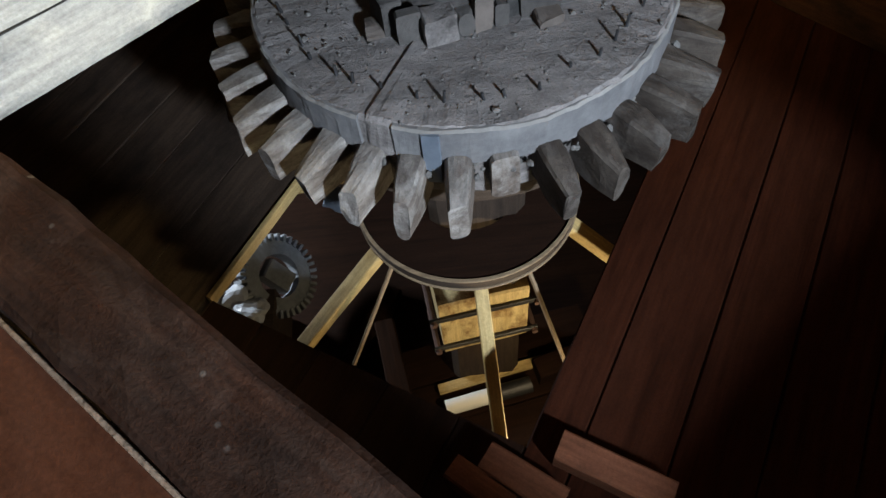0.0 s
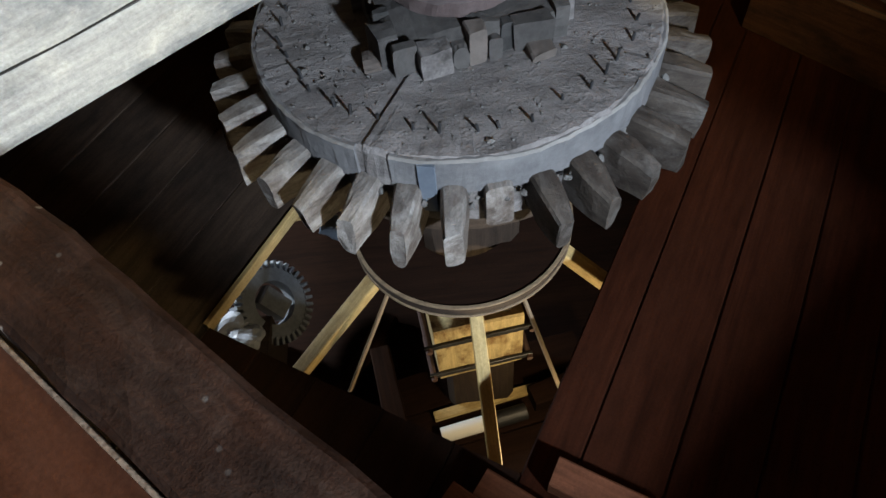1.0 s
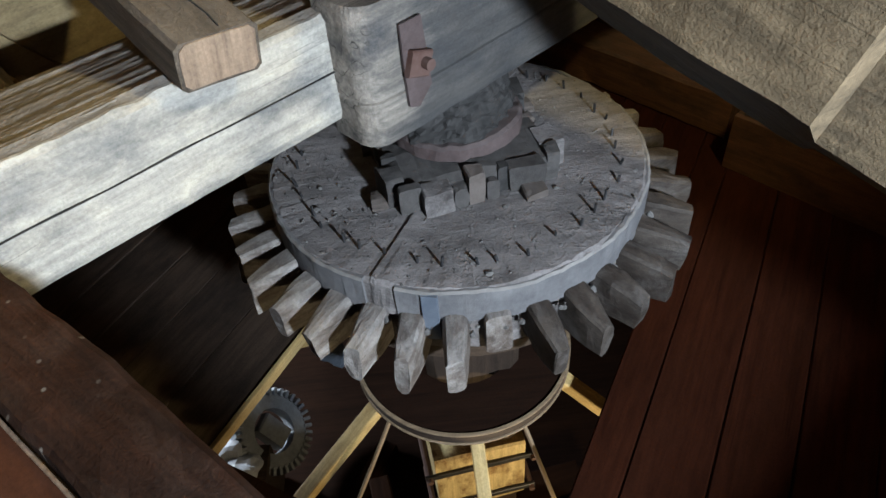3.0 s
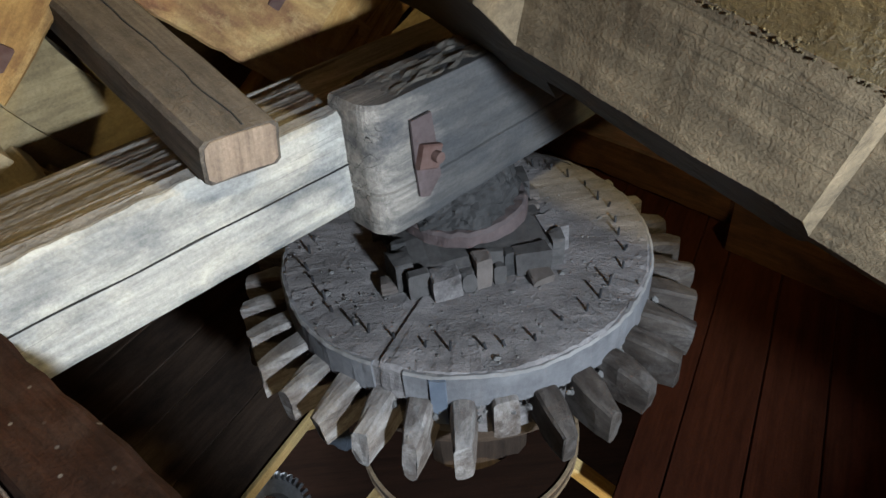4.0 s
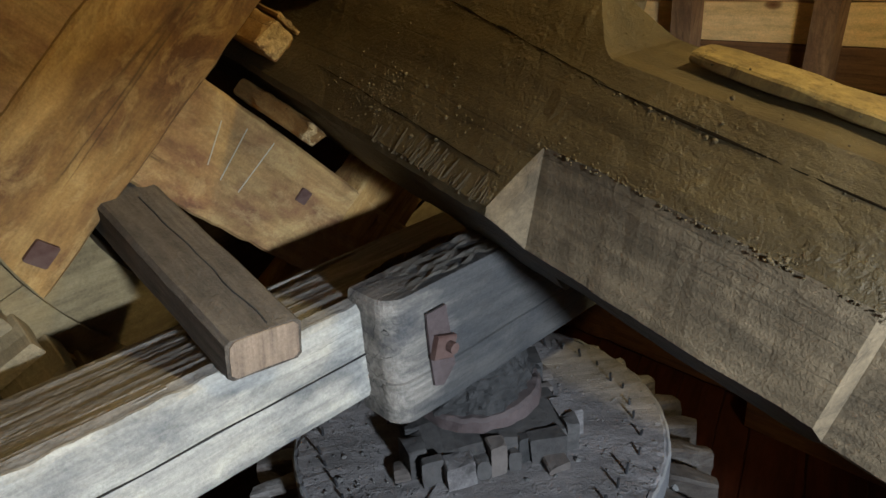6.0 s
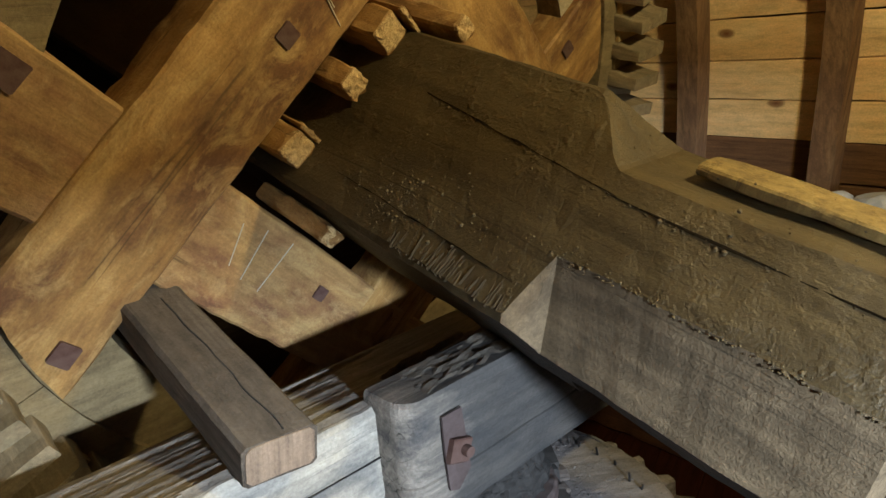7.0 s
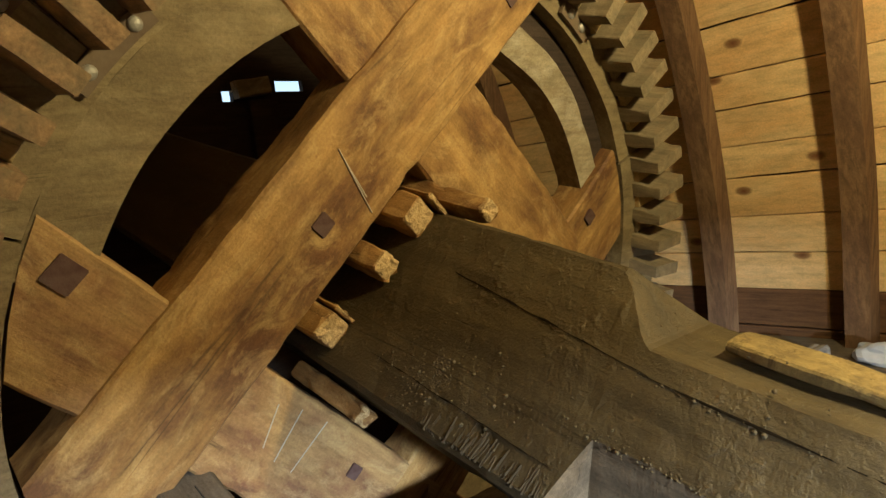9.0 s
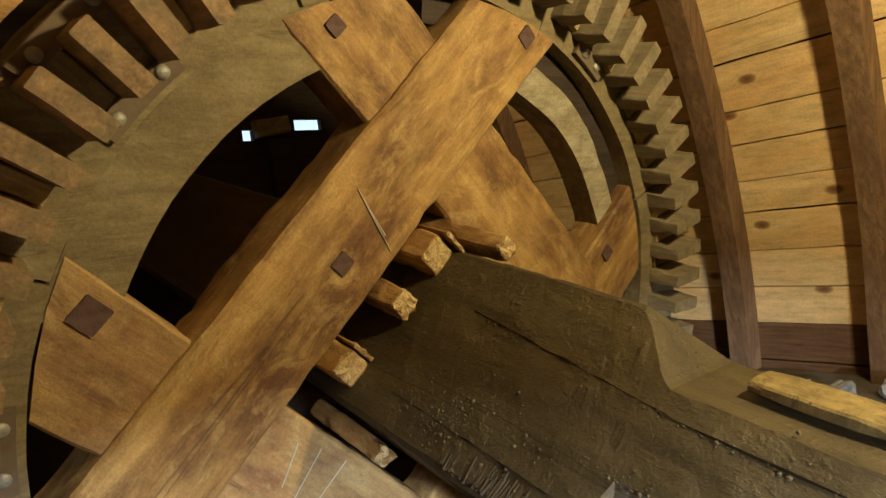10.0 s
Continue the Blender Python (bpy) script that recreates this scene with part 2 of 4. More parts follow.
OFFCUT = wood("reddish_offcut", (0.17, 0.066, 0.036), (0.11, 0.042, 0.023), stain=(0.12, 0.046, 0.026), bump=0.3, rough=0.6, spec=0.1)
SIDE_BOARD = wood("smooth_red_board", (0.085, 0.031, 0.016), (0.055, 0.019, 0.0095), stain=(0.08, 0.034, 0.02), bump=0.2, rough=0.6, scale=0.6, grain_mix=0.15, spec=0.1)
SPLIT = grime("split_shadow_wood", (0.006, 0.0045, 0.003), (0.016, 0.012, 0.008), 40, 1.0, 0, 0.2)
SPLIT.node_tree.nodes["Principled BSDF"].inputs["Specular IOR Level"].default_value = 0.0
MUD = grime("dry_mud", (0.05, 0.038, 0.02), (0.125, 0.097, 0.054), 60, 0.95, 0, 0.6)
GEAR_DIRT = grime("grey_dirt", (0.07, 0.066, 0.066), (0.17, 0.165, 0.16), 60, 0.95, 0, 0.6)
RUST_DIRT = grime("brown_dirt", (0.06, 0.05, 0.045), (0.14, 0.12, 0.11), 40, 0.95, 0, 0.9)
HUB_DIRT = grime("caked_dirt", (0.025, 0.023, 0.023), (0.085, 0.08, 0.078), 45, 0.95, 0, 1.0)
TORN = wood("torn_wood", (0.066, 0.049, 0.028), (0.034, 0.025, 0.014), bump=0.6, rough=0.9, grain_mix=0.3)
TOP_DIRT = grime("crumbled_dirt", (0.07, 0.062, 0.054), (0.2, 0.18, 0.155), 60, 0.95, 0, 1.0)
EDGE_WEAR = grime("worn_pale_edge", (0.12, 0.118, 0.115), (0.26, 0.25, 0.245), 40, 0.9, 0, 0.8)
END_GRAIN = wood("splintered_end_grain", (0.62, 0.45, 0.22), (0.36, 0.22, 0.1), bump=1.0, rough=0.9, scale=3, grain_mix=0.5)
STRAW = grime("white_scratch", (0.4, 0.36, 0.29), (0.52, 0.48, 0.4), 60, 0.8, 0, 0.1)
BAG = grime("whitish_bag", (0.22, 0.24, 0.27), (0.5, 0.52, 0.56), 12, 0.4, 0, 0.4)
SHEET = grime("pale_metal", (0.75, 0.74, 0.72), (0.9, 0.89, 0.86), 8, 0.4, 0.0, 0.1)


# ---- builders ----
def part(name, bm, material, parent, label="", m=None, smooth=False):
    me = bpy.data.meshes.new(name)
    bmesh.ops.recalc_face_normals(bm, faces=bm.faces)
    bm.to_mesh(me)
    bm.free()
    me.materials.append(material)
    if smooth:
        for f in me.polygons:
            f.use_smooth = True
    ob = new(name, me)
    if parent:
        ob.parent = parent
    if m is not None:
        ob.matrix_basis = m
    if label:
        ob["label"] = label
    return ob


def thing(name, m, label, category, group="", kind=""):
    ob = new(name)
    ob.empty_display_size = 0.1
    ob.matrix_basis = m
    return tagged(ob, label, category, group, kind)


def solid(name, bm, material, m, label, category, group="", kind="", smooth=False):
    return tagged(part(name, bm, material, None, "", m, smooth), label, category, group, kind)


def sweep(rings, caps=True):
    """A skin over rings of equal length."""
    bm = bmesh.new()
    rows = [[bm.verts.new(p) for p in ring] for ring in rings]
    n = len(rows[0])
    for a, b in zip(rows, rows[1:]):
        for i in range(n):
            bm.faces.new((a[i], a[(i + 1) % n], b[(i + 1) % n], b[i]))
    if caps:
        bm.faces.new(rows[0][::-1])
        bm.faces.new(rows[-1])
    return bm


def box_profile(y0, y1, z0, z1, r, per_side=3):
    """A rectangle with worn corners, each side cut into steps."""
    c = [(y0 + r, z0), (y1 - r, z0), (y1, z0 + r), (y1, z1 - r), (y1 - r, z1), (y0 + r, z1), (y0, z1 - r), (y0, z0 + r)]
    out = []
    for i in range(8):
        a, b = c[i], c[(i + 1) % 8]
        steps = per_side if i % 2 == 0 else 1
        for s in range(steps):
            f = s / steps
            out.append((a[0] + (b[0] - a[0]) * f, a[1] + (b[1] - a[1]) * f))
    return out


def timber(x0, x1, y0, y1, z0, z1, r=0.008, wob=0.004, seed=0.0, step=0.04, taper=None, skew=(0, 0)):
    """A hewn timber along x with uneven faces. skew: slant of its two ends (x per y)."""
    n = max(2, int((x1 - x0) / step))
    prof = box_profile(y0, y1, z0, z1, r)
    rings = []
    for i in range(n + 1):
        f = i / n
        ring = []
        for y, z in prof:
            x = x0 + (x1 - x0) * f + (skew[0] * (1 - f) + skew[1] * f) * (y - (y0 + y1) / 2)
            d = noise.noise_vector(Vector((x * 5 + seed * 13.7, y * 9 + seed, z * 9))) * wob
            g = noise.noise_vector(Vector((x * 22 + seed * 3.1, y * 30, z * 30 + seed))) * wob * 0.4
            q = Vector((x + (d.x + g.x) * (0.5 if 0 < i < n else 0.3), y + d.y + g.y, z + d.z + g.z))
            if wob > 0.0025 and min(y - y0, y1 - y) <= r * 1.01 and min(z - z0, z1 - z) <= r * 1.01:
                chip = wob * 1.6 * max(0.0, noise.noise(Vector((x * 17 + seed * 7, y * 3, z * 3 + seed))) + 0.1)
                q.y += math.copysign(chip, (y0 + y1) / 2 - y)
                q.z += math.copysign(chip, (z0 + z1) / 2 - z)
            ring.append(q)
        rings.append(ring)
    return sweep(rings)


def disc(r0, r1, z0, z1, n=96, bevel=0.006, a0=0.0, a1=360.0, wob=0.0, seed=0):
    """A ring or ring piece about z; r0 = 0 gives a full disc (small hole)."""
    full = a1 - a0 >= 359.9
    r0 = max(r0, 0.005)
    prof = [(r0, z0), (r1 - bevel, z0), (r1, z0 + bevel), (r1, z1 - bevel), (r1 - bevel, z1), (r0 + (r1 - r0) * 0.5, z1), (r0, z1)]
    steps = max(2, int(n * (a1 - a0) / 360))
    rings = []
    for i in range(steps + (0 if full else 1)):
        a = radians(a0 + (a1 - a0) * i / steps)
        ring = []
        for r, z in prof:
            d = noise.noise_vector(Vector((math.cos(a) * 6 * r1 + seed, math.sin(a) * 6 * r1, z * 12))) * wob
            if wob > 0.003 and r > r1 - 0.03:
                d += noise.noise_vector(Vector((math.cos(a) * 38 * r1 + seed, math.sin(a) * 38 * r1, z * 30))) * wob * 0.7
            ring.append(((r + d.x) * math.cos(a), (r + d.x) * math.sin(a), z + d.z))
        rings.append(ring)
    if full:
        rings.append(rings[0])
    bm = sweep(rings, not full)
    if full:
        bmesh.ops.remove_doubles(bm, verts=bm.verts, dist=1e-6)
    return bm


def lump(r, scale=(1, 1, 1), seed=0.0, rough=0.25, sub=2):
    bm = bmesh.new()
    bmesh.ops.create_icosphere(bm, subdivisions=sub, radius=r)
    for v in bm.verts:
        v.co *= 1 + rough * noise.noise(v.co / r * 1.3 + Vector((seed, seed * 2, 0)))
        v.co = Vector((v.co.x * scale[0], v.co.y * scale[1], v.co.z * scale[2]))
    return bm


def rod(a, b, r, n=8):
    a, b = Vector(a), Vector(b)
    q = (b - a).to_track_quat("Z", "Y")
    rings = [[p + q @ Vector((r * math.cos(2 * math.pi * i / n), r * math.sin(2 * math.pi * i / n), 0)) for i in range(n)] for p in (a, b)]
    return sweep(rings)


def between(a, b, up=UP):
    """A frame at a with x towards b."""
    x = (Vector(b) - Vector(a)).normalized()
    y = Vector(up).cross(x).normalized()
    return basis(x, y, x.cross(y), a)


# ---- windshaft ----
def shaft_ring(u, s, cuts):
    """Section of a square shaft stood on its edge; cuts: chamfers at the right, top, left and bottom corners."""
    ring, rad = [], s * math.sqrt(2)
    for k, c in enumerate(cuts):
        a = math.pi / 2 * k
        corner = Vector((rad * math.cos(a), rad * math.sin(a)))
        before = Vector((math.cos(a - 3 * math.pi / 4), math.sin(a - 3 * math.pi / 4)))
        after = Vector((math.cos(a + 3 * math.pi / 4), math.sin(a + 3 * math.pi / 4)))
        nxt = Vector((rad * math.cos(a + math.pi / 2), rad * math.sin(a + math.pi / 2)))
        p0, p1 = corner + before * c, corner + after * c
        c2 = cuts[(k + 1) % 4]
        end = nxt + (corner - nxt).normalized() * c2
        ring.append((u, p0.x, p0.y))
        for j in range(8):
            q = p1 + (end - p1) * (j / 8)
            ring.append((u, q.x, q.y))
    return ring


def smooth_step(a, b, x):
    f = min(1, max(0, (x - a) / (b - a)))
    return f * f * (3 - 2 * f)


def windshaft():
    root = thing("windshaft", SHAFT, "dirty brown square wooden windshaft with chamfered corners, carrying the brake wheel", "shaft")
    us = sorted({-2.6, -1.6, -1.1, *[-0.9 + 0.03 * i for i in range(96)], 0.10, 0.13, 0.147, 0.16, 0.171, 0.674, 0.688, 0.70})
    rings = []
    for u in us:
        deep = 0.13
        left = deep * min(1, max(0, (u - 0.148) / 0.022)) + 0.05 * min(1, max(0, (u - 0.675) / 0.012)) + 0.012
        top = deep * smooth_step(0.05, 0.19, u) + 0.012
        ring = []
        for x, y, z in shaft_ring(u, 0.225, (0.12, top, left, left)):
            d = noise.noise_vector(Vector((x * 7, y * 11, z * 11))) * 0.005 + noise.noise_vector(Vector((x * 25, y * 40, z * 40))) * 0.0025
            ring.append((x, y + d.y, z + d.z))
        rings.append(ring)
    body = part("body", sweep(rings), SHAFT_WOOD, root)
    body.data.materials.append(CHAMFER)
    for seg, u in enumerate(us[:-1]):  # only the left chamfer takes a paler wood
        if u > 0.14:
            body.data.polygons[seg * 36 + 18].material_index = 1
    # lath on the top chamfer
    part("lath", timber(0.27, 1.6, -0.03, 0.055, 0.228, 0.25, 0.004, 0.003, 3), LATH, root, "rough-sawn yellowish lath nailed along the shaft")
    # splits in the side face
    n = Vector((0, -0.7071, 0.7071))
    ed = Vector((0, 0.7071, 0.7071))
    for a, b, o0, o1 in ((-0.36, 0.2, 0.098, 0.043), (0.18, 1.45, 0.04, 0.018), (-0.38, 0.13, -0.144, -0.16)):
        pts = []
        for i in range(25):
            f = i / 24
            along = o0 + (o1 - o0) * f + 0.0025 * noise.noise(Vector((f * 9, o0 * 40, 0)))
            c = Vector((a + (b - a) * f, 0, 0)) + n * 0.2265 + ed * along
            wdt = 0.0003 + 0.0038 * max(0, noise.noise(Vector((f * 11, o0 * 9, 2))) + 0.05)
            pts.append((c - ed * wdt, c + ed * wdt, c - n * 0.012))
        part("split", sweep([list(p) for p in pts]), SPLIT, root, "dark drying split")
    # fibres torn up along the near corner before the chamfer
    rng = random.Random(5)
    for i in range(85):
        u = -0.15 + 0.0034 * i
        e = -0.2 + rng.uniform(-0.004, 0.008)
        ln = rng.uniform(0.025, 0.06) * (0.6 + 0.4 * math.sin(i * 0.35) ** 2)
        m = basis((ed + Vector((rng.uniform(-0.25, 0.35), 0, 0))).normalized(), n.cross(ed), n, Vector((u, 0, 0)) + n * 0.2235 + ed * e)
        part("torn_fibre", timber(-0.015, ln - 0.015, -0.0019, 0.0019, -0.006, rng.uniform(0.0002, 0.003), 0.001, 0.003, i, 0.012), TORN, root, m=m)
    # crumbs of dry mud
    bm = bmesh.new()
    for i in range(1150):
        u = rng.uniform(-0.38, 1.2)
        e = rng.gauss(-0.09, 0.05) if i % 2 else rng.uniform(-0.2, 0.17)
        if i % 5 == 0:  # caked patch near the wheel
            u, e = rng.gauss(-0.2, 0.035), rng.gauss(-0.13, 0.03)
        elif i % 5 == 1:  # along the long split
            u = rng.uniform(-0.3, 1.3)
            e = 0.098 - 0.1 * (u + 0.36) if u < 0.2 else 0.04 - 0.0173 * (u - 0.18)
            e += rng.gauss(-0.003, 0.004)
        elif i % 5 == 2 and u > 0.1:
            e = -0.09 + abs(rng.gauss(0, 0.006))
        if u > 0.15 and e < -0.095:
            e = -0.088 + abs(rng.gauss(0, 0.012))
        c = Vector((u, 0, 0)) + n * 0.226 + ed * e
        r = rng.uniform(0.0007, 0.0024) * (2.2 if rng.random() < 0.08 else 1)
        s = bmesh.ops.create_icosphere(bm, subdivisions=1, radius=r)
        for v in s["verts"]:
            v.co = c + Vector((v.co.x * rng.uniform(0.7, 1.5), v.co.y, v.co.z)) - n * r * 0.5
    crumbs = part("mud", bm, MUD, root, "crumbs of dry mud")
    crumbs["kind"] = "stuff"
    return root


windshaft()


# ---- brake wheel ----
WHEEL = SHAFT @ Matrix.Translation((-0.55, 0, 0))
# local: x along the shaft, the arms at 45 degrees: e along arm A, f out from the shaft
TURN45 = Matrix.Rotation(radians(45), 4, "X")


def in_wheel(r, deg, x=0.0):
    return Vector((x, r * math.cos(radians(deg)), r * math.sin(radians(deg))))


COG_WARM = wood("warm_cog_wood", (0.34, 0.215, 0.11), (0.17, 0.105, 0.055), stain=(0.15, 0.115, 0.065), bump=0.4, rough=0.75, scale=2, grain_mix=0.2)
COG_OLIVE = wood("olive_cog_wood", (0.29, 0.225, 0.135), (0.15, 0.115, 0.068), stain=(0.17, 0.14, 0.085), bump=0.5, rough=0.8, scale=2, grain_mix=0.2)
SPACER = wood("yellow_spacer_wood", (0.45, 0.33, 0.15), (0.3, 0.21, 0.09), bump=0.4, rough=0.75, scale=2, grain_mix=0.2)
CANT_PALE = wood("pale_grey_cant", (0.4, 0.34, 0.22), (0.24, 0.19, 0.12), stain=(0.17, 0.135, 0.08), bump=0.9, rough=0.8, grain_mix=0.2, pale=(0.58, 0.53, 0.42), clumps=0.3)
STRAP = grime("brown_dusty_strap", (0.1, 0.07, 0.045), (0.17, 0.125, 0.08), 40, 0.8, 0.1, 0.3)
BOLT = grime("grey_bolt_iron", (0.22, 0.21, 0.18), (0.36, 0.34, 0.3), 60, 0.5, 0.4, 0.2)


def brake_wheel():
    root = thing("brake_wheel", WHEEL, "large wooden clasp-arm brake wheel with wooden cogs and iron straps", "gear wheel")
    spin = basis(Vector((0, 1, 0)), Vector((0, 0, 1)), Vector((1, 0, 0)), (0, 0, 0))
    # rim: an outer ring of felloes, and cants filling the quarters between the arms
    for i in range(8):
        a0 = 22.5 + i * 45
        part("felloe", disc(0.912, 1.13, -0.16, -0.012 if i % 2 else -0.016, 96, 0.008, a0 + 0.2, a0 + 44.8, 0.004, i), OLIVE_WOOD, root, m=spin)
    part("cant", disc(0.785, 0.92, -0.15, -0.022, 96, 0.008, 108, 162, 0.004, 31), OLIVE_WOOD, root, "dusty olive cant between the arms", spin)
    part("cant", disc(0.75, 0.845, -0.14, -0.045, 96, 0.01, 20, 70, 0.006, 32), CANT_PALE, root, "pale grey cant between the arms", spin)
    part("inner_ring", disc(0.84, 0.915, -0.15, -0.07, 96, 0.004, 0, 90), DARK_WOOD, root, "dark inner ring", spin)
    part("cant", disc(0.76, 0.92, -0.15, -0.03, 96, 0.008, -72, -18, 0.004, 33), OLIVE_WOOD, root, m=spin)
    part("cant", disc(0.76, 0.92, -0.15, -0.03, 96, 0.008, 198, 252, 0.004, 34), OLIVE_WOOD, root, m=spin)
    for a0, a1 in ((129.6, 140.9), (50.5, 58.5), (171, 181)):
        for r in (0.95, 1.105):
            part("iron_strap", disc(r - 0.022, r + 0.022, -0.012, 0.0, 128, 0.002, a0, a1), STRAP, root, "brown iron strap with bolts", spin)
            for a in (a0 + 2.2, a1 - 2.2):
                part("bolt", lump(0.014, (0.6, 1, 1), a, 0.05), BOLT, root, "round-headed iron bolt", Matrix.Translation(in_wheel(r, a, 0.001)))
    # clasp arms: y along the arm after turning, z out from the shaft
    specs = ((0, 0.0, ARM_WOOD), (1, -0.016, ARM_MIXED), (2, -0.016, ARM_WOOD), (3, -0.016, ARM_WOOD))
    for k, x1, wood_ in specs:
        # arm k lies on the side at 135, 225, 315, 45 degrees
        out = radians(135 + 90 * k)
        z = Vector((0, math.cos(out), math.sin(out)))
        x = Vector((0, math.sin(out), -math.cos(out)))
        m = basis(x, z.cross(x), z, (0, 0, 0))
        side = (m @ Vector((0, 1, 0))).x
        lo, hi = (x1 - 0.13, x1) if side > 0 else (-x1, 0.13 - x1)
        half = 0.86
        bm = timber(-half, half, lo, hi, 0.295, 0.566, 0.007, 0.004, k + 1)
        for v in bm.verts:  # ends follow the rim
            c = 0.905
            lim = math.sqrt(c * c - v.co.z ** 2)
            v.co.x *= lim / half
        part("arm", bm, wood_, root, ("warm orange-brown squared arm", "yellow-red squared arm", "orange-brown arm", "orange arm")[k], m)
    return root




wheel = brake_wheel()


def wheel_cogs():
    n = 66
    for i in range(n):
        a = 360 / n * i + 135.28 - 360
        bm = timber(0, 0.108, -0.026, 0.026, -0.066, 0.072, 0.003, 0.0028, i * 0.37, 0.03)
        for v in bm.verts:
            if v.co.x > 0.06:
                v.co.y *= 0.8
        c = math.radians(a)
        m = basis(Vector((1, 0, 0)), Vector((0, -math.sin(c), math.cos(c))), -Vector((0, math.cos(c), math.sin(c))), in_wheel(1.035, a, -0.015))
        part("cog", bm, COG_WARM if 95 < a % 360 < 185 else COG_OLIVE, wheel, m=m)
        if i % 4 != 1:
            c = math.radians(a + 180 / n)
            m = basis(Vector((0, math.cos(c), math.sin(c))), Vector((0, -math.sin(c), math.cos(c))), Vector((1, 0, 0)), in_wheel(1.03, a + 180 / n, -0.012))
            part("spacer", timber(-0.055, 0.06, -0.02, 0.02, 0, 0.012 + 0.006 * (i % 3), 0.003, 0.002, i * 0.9, 0.05), SPACER if i % 3 else OLIVE_WOOD, wheel, m=m)


def arm_bolts():
    """Square iron bolts let into the arms: e along the upper arm, f out from the shaft."""
    for e, f, w in ((-0.358, 0.756, 0.034), (0.782, 0.381, 0.026), (0.384, 0.765, 0.022), (0.636, -0.371, 0.024), (-0.764, 0.365, 0.03), (0.023, 0.407, 0.026), (-0.39, -0.13, 0.022)):
        ed, fd = Vector((0, 0.7071, 0.7071)), Vector((0, -0.7071, 0.7071))
        m = basis(Vector((1, 0, 0)), ed, Vector((1, 0, 0)).cross(ed), ed * e + fd * f + Vector((0.0 if 0.29 < f < 0.57 else -0.016, 0, 0)))
        part("bolt", timber(-0.02, 0.006, -w * 0.85, w * 0.85, -w * 0.85, w * 0.85, 0.003, 0.002, e * 9, 0.02), RUST, wheel, "square rusty bolt head", m)


arm_bolts()


def scratches():
    """Pale straws and scratches on the arms."""
    ed, fd = Vector((0, 0.7071, 0.7071)), Vector((0, -0.7071, 0.7071))
    for e0, f0, e1, f1 in ((0.169, 0.493, 0.123, 0.321), (0.163, 0.47, 0.14, 0.36), (-0.349, 0.198, -0.448, 0.161), (-0.331, 0.131, -0.463, 0.11), (-0.323, 0.045, -0.467, 0.048)):
        x = Vector((0.002 if f0 > 0.29 else -0.0145, 0, 0))
        a, b = ed * e0 + fd * f0 + x, ed * e1 + fd * f1 + x
        part("scratch", rod(a, b, 0.0014, 6), STRAW, wheel, "thin pale scratch")


scratches()
wheel_cogs()


def brake_band():
    root = thing("brake_band", WHEEL, "orange curved wooden brake band round the wheel rim", "brake")
    spin = basis(Vector((0, 1, 0)), Vector((0, 0, 1)), Vector((1, 0, 0)), (0, 0, 0))
    for a0, a1 in ((75, 118), (118.5, 161), (161.5, 205)):
        part("segment", disc(1.165, 1.215, -0.14, 0.0, 96, 0.006, a0, a1, 0.002, a0), ARM_WOOD, root, m=spin)
    return root


brake_band()

# wedges between the shaft and the arms
def wedge(e, f, x0, x1, w, h, label, seed):
    """Local: e along arm A, f out from the shaft, x along the shaft."""
    ed, fd = Vector((0, 0.7071, 0.7071)), Vector((0, -0.7071, 0.7071))
    m = basis(Vector((1, 0, 0)), ed, Vector((1, 0, 0)).cross(ed), ed * e + fd * f)
    bm = timber(x0, x1, -w / 2, w / 2, -h / 2, h / 2, 0.005, 0.005, seed, 0.02)
    for v in bm.verts:  # bruised, splintered head
        if v.co.x > x1 - 0.012:
            v.co.x += 0.022 * noise.noise(Vector((v.co.y * 60 + seed, v.co.z * 60, seed)))
            v.co.y *= 0.9
    root = thing("wedge", WHEEL @ m, label, "wedge", "wedges round the windshaft")
    part("body", bm, ARM_WOOD, root)
    rings = []
    for k in range(5):
        r = (1.0, 0.98, 0.75, 0.4, 0.05)[k]
        ring = []
        for j in range(28):
            a = 2 * math.pi * j / 28
            cy, cz = math.cos(a), math.sin(a)
            q = max(abs(cy), abs(cz))
            y, z = cy / q * w * 0.44 * r, cz / q * h * 0.46 * r
            x = x1 + (-0.008, 0.003, 0.006, 0.006, 0.006)[k] + 0.007 * noise.noise(Vector((y * 70 + seed, z * 70, seed)))
            ring.append((x, y + 0.004 * noise.noise(Vector((y * 90, z * 90, seed))), z))
        rings.append(ring)
    part("head", sweep(rings), END_GRAIN, root, "pale splintered head")


wedge(-0.15, 0.262, -0.12, 0.06, 0.075, 0.07, "pale wooden wedge driven between shaft and arm", 1)
wedge(0.035, 0.262, -0.12, 0.085, 0.06, 0.06, "pale wooden wedge driven between shaft and arm", 2)
wedge(0.175, 0.262, -0.12, 0.075, 0.075, 0.075, "splintered wooden wedge beside the shaft", 3)

wedge(-0.105, 0.245, -0.1, 0.055, 0.012, 0.09, "thin pale sliver of wood beside a wedge", 4)
wedge(0.225, 0.245, -0.1, 0.09, 0.012, 0.09, "thin pale sliver of wood beside a wedge", 5)
wedge(-0.262, 0.14, -0.1, 0.18, 0.045, 0.045, "rounded brown wooden plug under the shaft corner", 6)
wedge(0.268, 0.205, -0.1, 0.2, 0.05, 0.05, "splintered pale wooden plug behind the shaft edge", 7)


